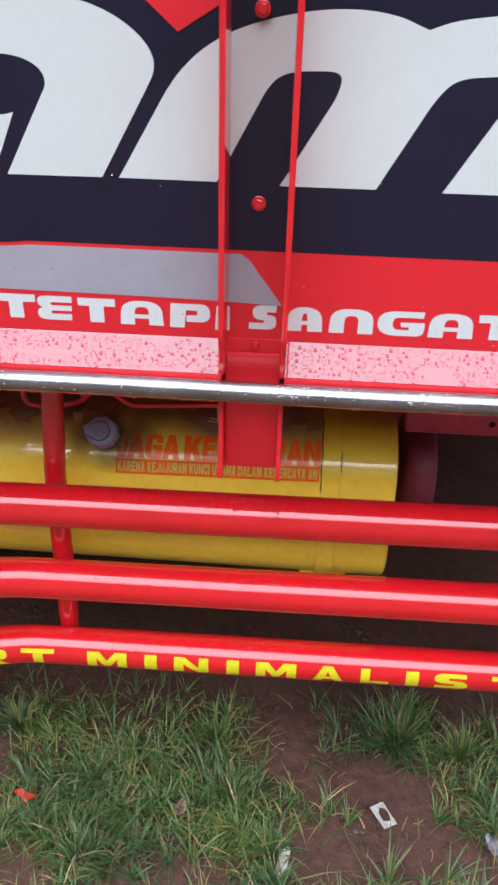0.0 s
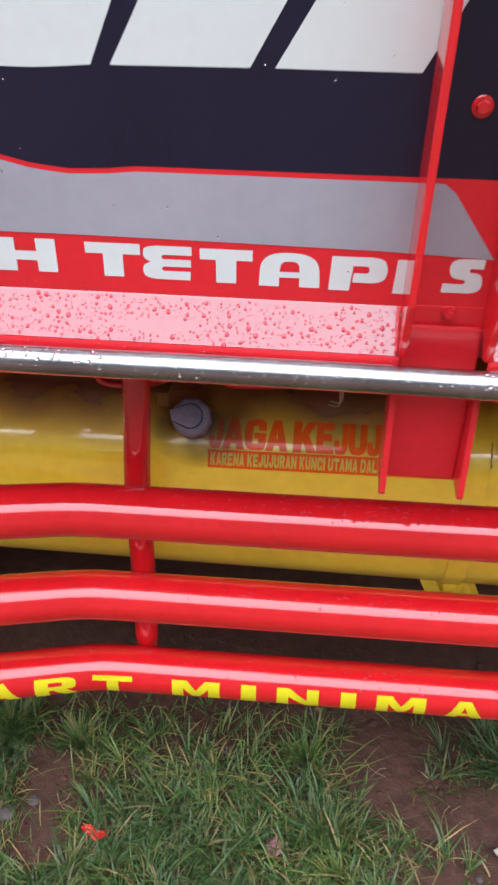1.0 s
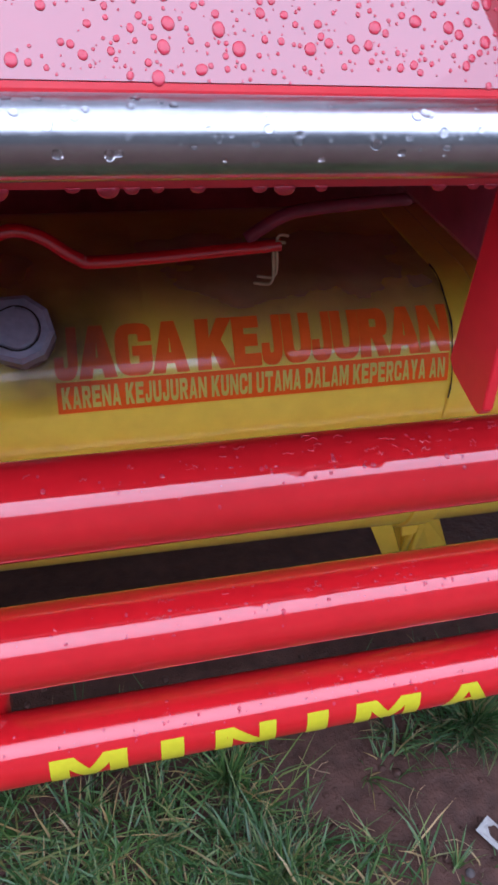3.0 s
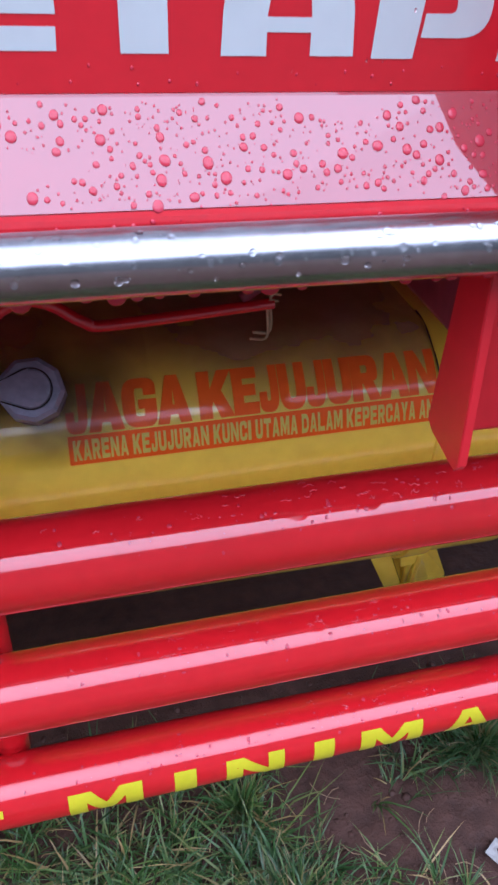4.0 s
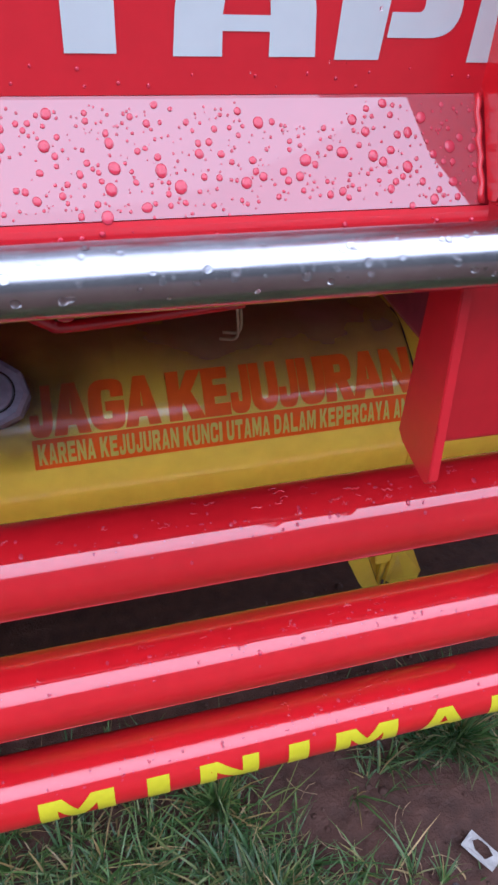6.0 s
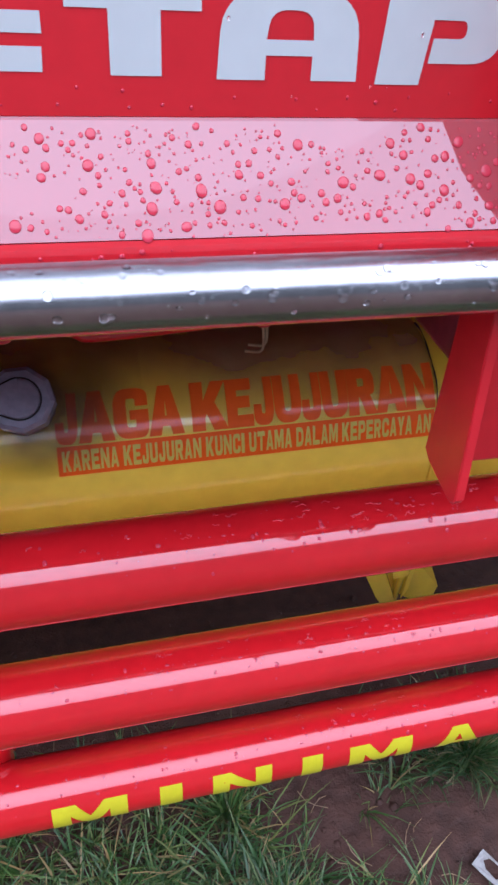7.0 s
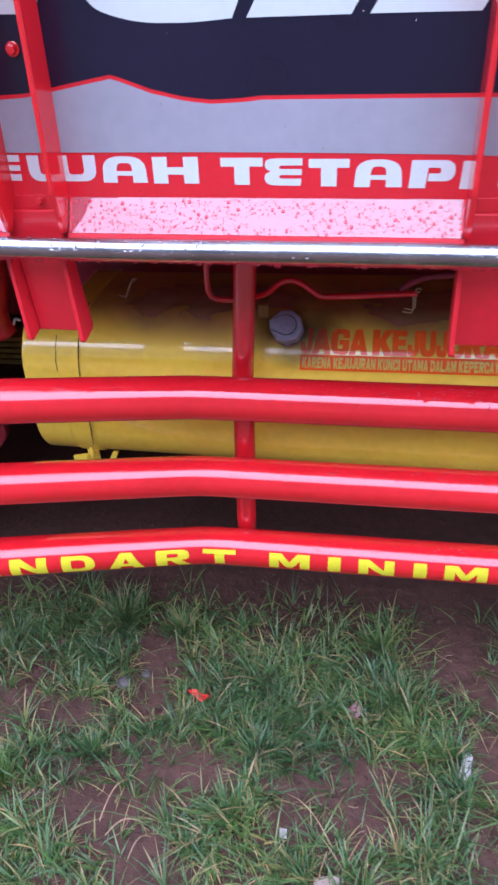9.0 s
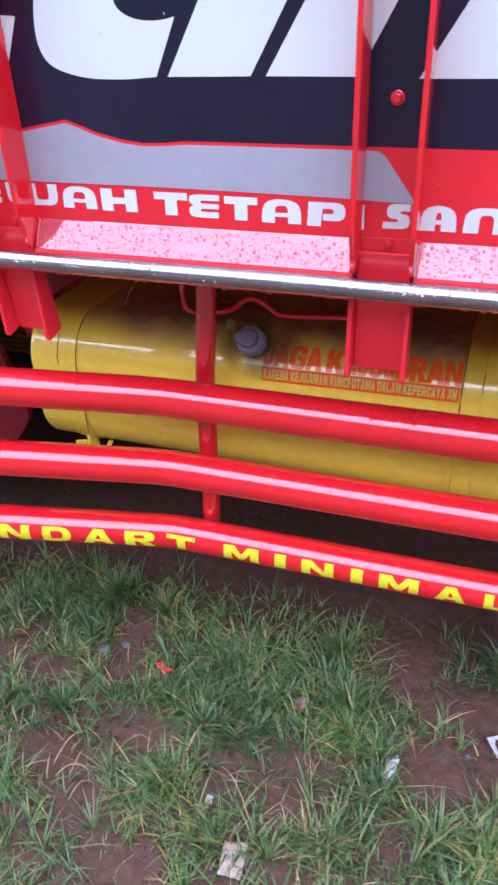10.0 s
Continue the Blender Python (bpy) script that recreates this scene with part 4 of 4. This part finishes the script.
for _ in range(300):      # lower panel and lip
    x = rng.uniform(-0.75, 0.40)
    if -0.031 < x < 0.061 or -0.609 < x < -0.517:
        continue
    if rng.random() < 0.45:
        dome(dv, df, (x, face_y(1.06) - 0.0002, 1.0565 + 0.009 * rng.random() ** 1.6), (0, -1, 0), rng.uniform(0.0003, 0.0008), 0.6, 8, 3, rng.uniform(1, 1.4))
    else:
        dome(dv, df, (x, 0.8832, rng.uniform(1.002, 1.0115)), (0, -1, 0.15), rng.uniform(0.0005, 0.0013), 0.6, 8, 3)
for _ in range(500):      # rail
    x, a = rng.uniform(-0.8, 0.42), radians(rng.choice([rng.uniform(15, 80), rng.uniform(-12, 15)], p=[0.8, 0.2]))
    nrm = Vector((0, -math.cos(a), math.sin(a)))
    dome(cv_, cf_, Vector((x, rail_y, rail_z)) + nrm * (rail_r - 0.0001), nrm, rng.uniform(0.0005, 0.0022), rng.uniform(0.25, 0.42), 14, 5, rng.uniform(0.6, 1.1))
for x in np.arange(-0.80, 0.42, 0.0125):      # hanging from the lip
    if rng.random() < 0.75:
        xx = x + rng.uniform(-0.004, 0.004)
        dome(dv, df, (xx, 0.8803, 0.9797), (0, -0.12, -1), rng.uniform(0.0022, 0.0048), rng.uniform(0.6, 0.95), 14, 5, 0.55)
for k, (y, z) in enumerate(TUBES):      # tube guard
    for _ in range(140):
        x = rng.choice([rng.uniform(-0.75, 0.42), rng.normal(0.02, 0.06), rng.normal(-0.16, 0.05)], p=[0.5, 0.3, 0.2])
        a = radians(rng.normal(62, 17))
        nrm = Vector((0, -math.cos(a), math.sin(a)))
        dome(dv, df, Vector((x, guard_y(y, x), guard_z(z, x))) + nrm * (TUBE_R - 0.0001), nrm, rng.uniform(0.0004, 0.0014) * rng.choice([1.0, 1.6], p=[0.75, 0.25]), 0.3, 10, 4, rng.uniform(0.4, 1.5))
    for _ in range(40):
        x = rng.uniform(-0.75, 0.42)
        dome(dv, df, (x, guard_y(y, x) + 0.004, guard_z(z, x) - TUBE_R + 0.0003), (0, 0, -1), rng.uniform(0.0012, 0.0026), 0.7, 10, 3)
film = bmesh.new()      # short runs of water that has not beaded, on top of the bars
for k, (y, z) in enumerate(TUBES):
    for _ in range((46, 26, 14)[k]):
        x0 = rng.choice([rng.uniform(-0.75, 0.42), rng.normal(0.02, 0.05), rng.normal(-0.16, 0.05)], p=[0.35, 0.4, 0.25])
        a0, ln, n = rng.normal(78, 15), rng.uniform(0.003, 0.009), 6
        pts = []
        for i in range(n):
            x = x0 + ln * (i / (n - 1) - 0.5)
            a = radians(a0 + rng.normal(0, 1.6))
            pts.append((x, guard_y(y, x) - (TUBE_R + 0.0001) * math.cos(a), guard_z(z, x) + (TUBE_R + 0.0001) * math.sin(a)))
        sweep(spline(pts, 3), rng.uniform(0.00022, 0.00042), 6, film)
me = bpy.data.meshes.new("water_film")
film.to_mesh(me)
film.free()
me.materials.append(run_water)
for f in me.polygons:
    f.use_smooth = True
tagged(new("water_film", me), "thin runs of rain water on the red bars", "water drops", kind="stuff")
pv, pf = [], []
for _ in range(120):      # specks on the printed panel
    x, z = rng.uniform(-0.8, 0.42), 1.062 + 0.30 * rng.random() ** 3
    if -0.031 < x < 0.061 or -0.609 < x < -0.517:
        continue
    dome(pv, pf, (x, face_y(z) - 0.0014, z), (0, -1, 0), rng.uniform(0.0003, 0.0008), 0.4, 8, 3, rng.uniform(1, 1.8))
stuff("panel_drops", pv, pf, water, "few clear rain specks on the printed panel", "water drops")
stuff("rain_drops", dv, df, drop_red, "rain drops beaded on the red gloss paint", "water drops")
stuff("rail_drops", cv_, cf_, water, "clear rain drops on the polished rail", "water drops")

# ---------------------------------------------------------------- grass
BARE = ((0.27, 1.02, 0.15, 0.085), (0.40, 0.90, 0.20, 0.05), (0.16, 0.86, 0.10, 0.07), (0.10, 1.16, 0.07, 0.05), (-0.56, 1.04, 0.05, 0.12), (-0.40, 0.78, 0.07, 0.05), (-0.60, 0.66, 0.07, 0.04),
        (-0.70, 0.86, 0.10, 0.04), (-0.45, 0.60, 0.05, 0.04), (-0.22, 0.73, 0.05, 0.07), (0.12, 0.72, 0.05, 0.05), (-0.05, 0.80, 0.05, 0.05), (-0.30, 0.52, 0.06, 0.05), (-0.50, 0.93, 0.05, 0.03))
TUFTS = ((0.335, 1.13, 0.075, 330, 0.115), (0.47, 1.12, 0.07, 220, 0.09), (-0.67, 1.12, 0.08, 260, 0.11), (-0.52, 1.10, 0.06, 200, 0.09), (-0.33, 0.70, 0.10, 170, 0.075), (-0.20, 0.62, 0.10, 150, 0.075),
         (-0.78, 0.70, 0.11, 180, 0.08), (0.02, 0.66, 0.10, 160, 0.075), (0.20, 0.72, 0.10, 160, 0.075), (0.07, 0.86, 0.05, 160, 0.08), (-0.07, 1.12, 0.07, 200, 0.08), (-0.40, 0.88, 0.05, 150, 0.07),
         (0.46, 0.78, 0.08, 260, 0.09), (-0.62, 0.78, 0.05, 140, 0.07), (-0.02, 0.98, 0.06, 200, 0.08), (-0.30, 0.82, 0.06, 160, 0.07))
# the same rest of the meadow, with no marks of its own
extra = np.random.default_rng(21)
for _ in range(60):
    tx, ty = extra.uniform(-1.9, 1.6), extra.uniform(-0.2, 1.25)
    if not (-0.85 < tx < 0.6 and 0.5 < ty < 1.2):
        TUFTS += ((tx, ty, 0.07, 180, extra.uniform(0.06, 0.10)),)


def cover(x, y):
    c = 0.56 + 1.0 * noise.noise(Vector((x * 5.0, y * 5.0, 8.0))) + 0.35 * noise.noise(Vector((x * 14, y * 14, 2.0)))
    for bx, by, rx, ry in BARE:
        d = ((x - bx) / rx) ** 2 + ((y - by) / ry) ** 2
        if d < 1.6:
            c *= max(0.0, (d - 0.55) / 1.05) if d > 0.55 else 0.0
    if -0.5 < x < 0.05 and 0.86 < y < 1.12:
        c += 0.35
    if y > 1.07:
        c *= max(0.0, 1 - (y - 1.07) / 0.20)
    return c


roots = []
for _ in range(105000):      # short blades all over
    x, y = rng.uniform(-1.5, 1.2), rng.uniform(0.15, 1.9)
    if rng.random() < cover(x, y) * (0.8 if -0.95 < x < 0.65 and y > 0.42 else 0.4):
        roots.append((x, y, rng.gamma(2.4, 0.0095) + 0.006, rng.uniform(0.5, 1.7), rng.uniform(0, 2 * math.pi)))
for _ in range(5200):      # small bunches, each fanning out from one root
    x, y = rng.uniform(-1.3, 1.0), rng.uniform(0.25, 1.3)
    if rng.random() > cover(x, y) * (1.0 if -0.95 < x < 0.65 and y > 0.42 else 0.5):
        continue
    tall, turn0, spread = rng.uniform(0.028, 0.088), rng.uniform(0, 2 * math.pi), rng.uniform(0.5, 2.4)
    for _ in range(int(rng.integers(5, 17))):
        a, d = turn0 + rng.uniform(-spread, spread), rng.uniform(0.0, 0.008)
        roots.append((x + d * math.cos(a), y + d * math.sin(a), tall * rng.uniform(0.45, 1.15), rng.uniform(0.3, 1.5), a + rng.normal(0, 0.35)))
for tx, ty, tr, count, th in TUFTS:
    for _ in range(count):
        a, d = rng.uniform(0, 2 * math.pi), abs(rng.normal(0, 0.33))
        roots.append((tx + tr * 0.9 * d * math.cos(a), ty + tr * 0.7 * d * math.sin(a), th * rng.uniform(0.3, 1.1), rng.uniform(0.15, 0.95) + 0.35 * d, a + rng.normal(0, 1.0)))
gv, gf = [], []
for x, y, h, lean, a in roots:
    z = ground_height(x, y) - 0.003
    w = rng.uniform(0.0009, 0.0020) * (0.75 + 3.0 * min(h, 0.1))
    dx, dy = math.cos(a), math.sin(a)
    tw = a + math.pi / 2 + rng.normal(0, 0.5)
    sx, sy = math.cos(tw) * w, math.sin(tw) * w
    base = len(gv)
    bend = lean * rng.uniform(0.6, 1.3)
    for k, (t, ww) in enumerate(((0.0, 0.8), (0.35, 1.0), (0.72, 0.75))):
        out, up = h * bend * t ** 1.7, h * (t - 0.28 * bend * t * t)
        px, py, pz = x + dx * out, y + dy * out, z + up
        gv.append((px - sx * ww, py - sy * ww, pz))
        gv.append((px + sx * ww, py + sy * ww, pz))
    gv.append((x + dx * h * bend, y + dy * h * bend, z + h * max(0.12, 1 - 0.34 * bend)))
    gf += [(base, base + 1, base + 3, base + 2), (base + 2, base + 3, base + 5, base + 4), (base + 4, base + 5, base + 6)]
for _ in range(26000):      # the meadow farther off
    x, y = rng.uniform(-7, 7), rng.uniform(-6, 1.0)
    if (-1.6 < x < 1.3 and y > 0.1) or noise.noise(Vector((x * 2.2, y * 2.2, 8.0))) < -0.15:
        continue
    a, h, z = rng.uniform(0, 2 * math.pi), rng.uniform(0.03, 0.09), ground_height(x, y) - 0.003
    base, sx, sy, ox, oy = len(gv), -math.sin(a) * 0.003, math.cos(a) * 0.003, math.cos(a) * h * 0.7, math.sin(a) * h * 0.7
    gv += [(x - sx, y - sy, z), (x + sx, y + sy, z), (x + ox, y + oy, z + h)]
    gf.append((base, base + 1, base + 2))
stuff("grass", gv, gf, grass_mat, "patchy wet green grass with straw blades", "grass")

# crumbs of soil and dead straw
cv, cf = [], []
for _ in range(2600):
    x, y, r = rng.uniform(-1.1, 0.8), rng.uniform(0.4, 1.5), rng.gamma(1.6, 0.0013) + 0.0008
    dome(cv, cf, (x, y, ground_height(x, y) - r * 0.2), (rng.normal(0, .3), rng.normal(0, .3), 1), r, rng.uniform(0.5, 1.0), 6, 2)
stuff("soil_crumbs", cv, cf, soil, "small wet brown soil crumbs", "soil")
straw_mat = material("dead_straw", (0.27, 0.18, 0.10), 0.7, 0, 0, 1.5, 1.45, 0.3, 30, 160)
sbm = bmesh.new()
for _ in range(230):
    x, y, a, ln = rng.uniform(-0.95, 0.6), rng.uniform(0.45, 1.25), rng.uniform(0, 2 * math.pi), rng.uniform(0.012, 0.055)
    pts = []
    for k in range(4):
        q = k / 3 - 0.5
        px, py = x + math.cos(a + 0.5 * q) * ln * q, y + math.sin(a + 0.5 * q) * ln * q
        pts.append((px, py, ground_height(px, py) + 0.004 + 0.008 * rng.random()))
    sweep(pts, rng.uniform(0.0004, 0.0008), 5, sbm, cap=False)
for xa, ya, xb, yb in ((-0.129, 0.912, -0.043, 0.830), (-0.564, 0.652, -0.536, 0.738), (-0.545, 0.629, -0.481, 0.659), (-0.493, 0.592, -0.463, 0.639), (-0.232, 0.755, -0.142, 0.668)):
    pts = [(xa + (xb - xa) * q, ya + (yb - ya) * q + 0.006 * math.sin(3 * q), ground_height(xa, ya) + 0.008 + 0.024 * math.sin(math.pi * q)) for q in (0, 0.25, 0.5, 0.75, 1)]
    sweep(spline(pts, 4), 0.0012, 6, sbm)
me = bpy.data.meshes.new("dead_straw")
sbm.to_mesh(me)
sbm.free()
me.materials.append(straw_mat)
tagged(new("dead_straw", me), "loose dead straw lying on the soil", "straw", kind="stuff")


# ---------------------------------------------------------------- litter
def scrap(name, outline, mat, x, y, turn, lift, label, category, curl=0.004, hole=None):
    """A thin crumpled piece lying on the ground."""
    vs, fs = outline_faces([outline] + ([hole] if hole else []))
    bm = bmesh.new()
    bv = [bm.verts.new((v[0], v[1], 0)) for v in vs]
    for f in fs:
        bm.faces.new([bv[i] for i in f])
    bmesh.ops.subdivide_edges(bm, edges=bm.edges, cuts=2, use_grid_fill=True)
    for v in bm.verts:
        v.co.z = curl * noise.noise(Vector((v.co.x * 60, v.co.y * 60, x * 9))) + curl * 0.6
    bmesh.ops.solidify(bm, geom=list(bm.faces), thickness=0.0006)
    ob = part(name, bm, mat)
    ob.matrix_world = pose(x, y, ground_height(x, y) + lift, rng.uniform(-6, 6), rng.uniform(-6, 6), turn)
    return tagged(ob, label, category)


scrap("paper_scrap", [(-.017, -.026), (.015, -.027), (.018, .026), (-.015, .026)], paper_white, 0.292, 0.965, 32, 0.008, "wet white printed paper card with a torn window", "paper", 0.004,
      [(-.008, -.010), (.006, -.016), (.0125, -.006), (.013, .012), (.002, .017), (-.006, .008)])
scrap("paper_strip", [(-.011, -.028), (.010, -.025), (.012, .022), (.003, .030), (-.006, .008)], paper_white, 0.092, 0.845, -8, 0.016, "torn white paper strip standing in the grass", "paper", 0.012)
scrap("plastic_scrap", [(-.025, -.02), (.02, -.03), (.035, .0), (.02, .022), (0, .012), (-.02, .02)], blue_plastic, 0.515, 0.93, 20, 0.012, "crumpled grey-blue plastic wrapper on the soil", "wrapper", 0.016)
scrap("red_scrap", [(-.026, .002), (-.012, .011), (.004, .007), (.016, .012), (.026, .0), (.014, -.011), (-.002, -.008), (-.016, -.006)], red_plastic, -0.437, 0.918, -12, 0.030, "torn bright red plastic scrap in the grass", "wrapper", 0.012)
scrap("paper_chip", [(-.007, -.009), (.006, -.010), (.007, .009), (-.006, .010)], paper_white, -0.231, 0.683, 8, 0.006, "small white paper chip on bare soil", "paper", 0.002)
scrap("brown_card", [(-.022, -.03), (.02, -.034), (.026, .03), (-.018, .028)], material("wet_brown_card", (0.34, 0.26, 0.22), 0.75, 0, 0, 1.5, 1.45, 0.2, 30, 120, 0.0004, 90), -0.147, 0.59, 12, 0.012, "wet brown cardboard piece in the grass", "cardboard", 0.006)
scrap("plastic_chip", [(-.008, -.012), (.008, -.008), (.010, .010), (-.006, .012)], blue_plastic, -0.628, 0.82, -30, 0.010, "small grey-blue plastic chip on soil", "wrapper", 0.004)
scrap("wrapper_ball", [(-.014, -.016), (.008, -.018), (.014, .004), (.004, .018), (-.014, .012)], material("brown_wrapper", (0.22, 0.10, 0.10), 0.4, 0, 0, 1.5, 1.45, 0.5, 60, 150), -0.118, 0.938, 10, 0.014, "crumpled dark brown wrapper in the grass", "wrapper", 0.02)
scrap("white_chip", [(-.005, -.008), (.005, -.006), (.004, .009), (-.004, .007)], paper_white, -0.099, 0.945, 0, 0.016, "small white plastic chip in the grass", "wrapper", 0.003)


def pebble(x, y, r, label):
    bm = bmesh.new()
    bmesh.ops.create_icosphere(bm, subdivisions=3, radius=r)
    for v in bm.verts:
        v.co *= 1 + 0.25 * noise.noise(v.co * 40 + Vector((x, y, 0)) * 9)
        v.co.z *= 0.55
    ob = part("pebble", bm, stone_grey, smooth=True)
    ob.location = (x, y, ground_height(x, y) + r * 0.2)
    return tagged(ob, label, "stone", group="pebbles on the soil")


pebble(-0.617, 0.955, 0.016, "grey wet stone half sunk in soil")
pebble(-0.575, 0.985, 0.011, "small grey stone beside a grass tuft")
pebble(0.235, 0.93, 0.006, "tiny grey stone on bare soil")
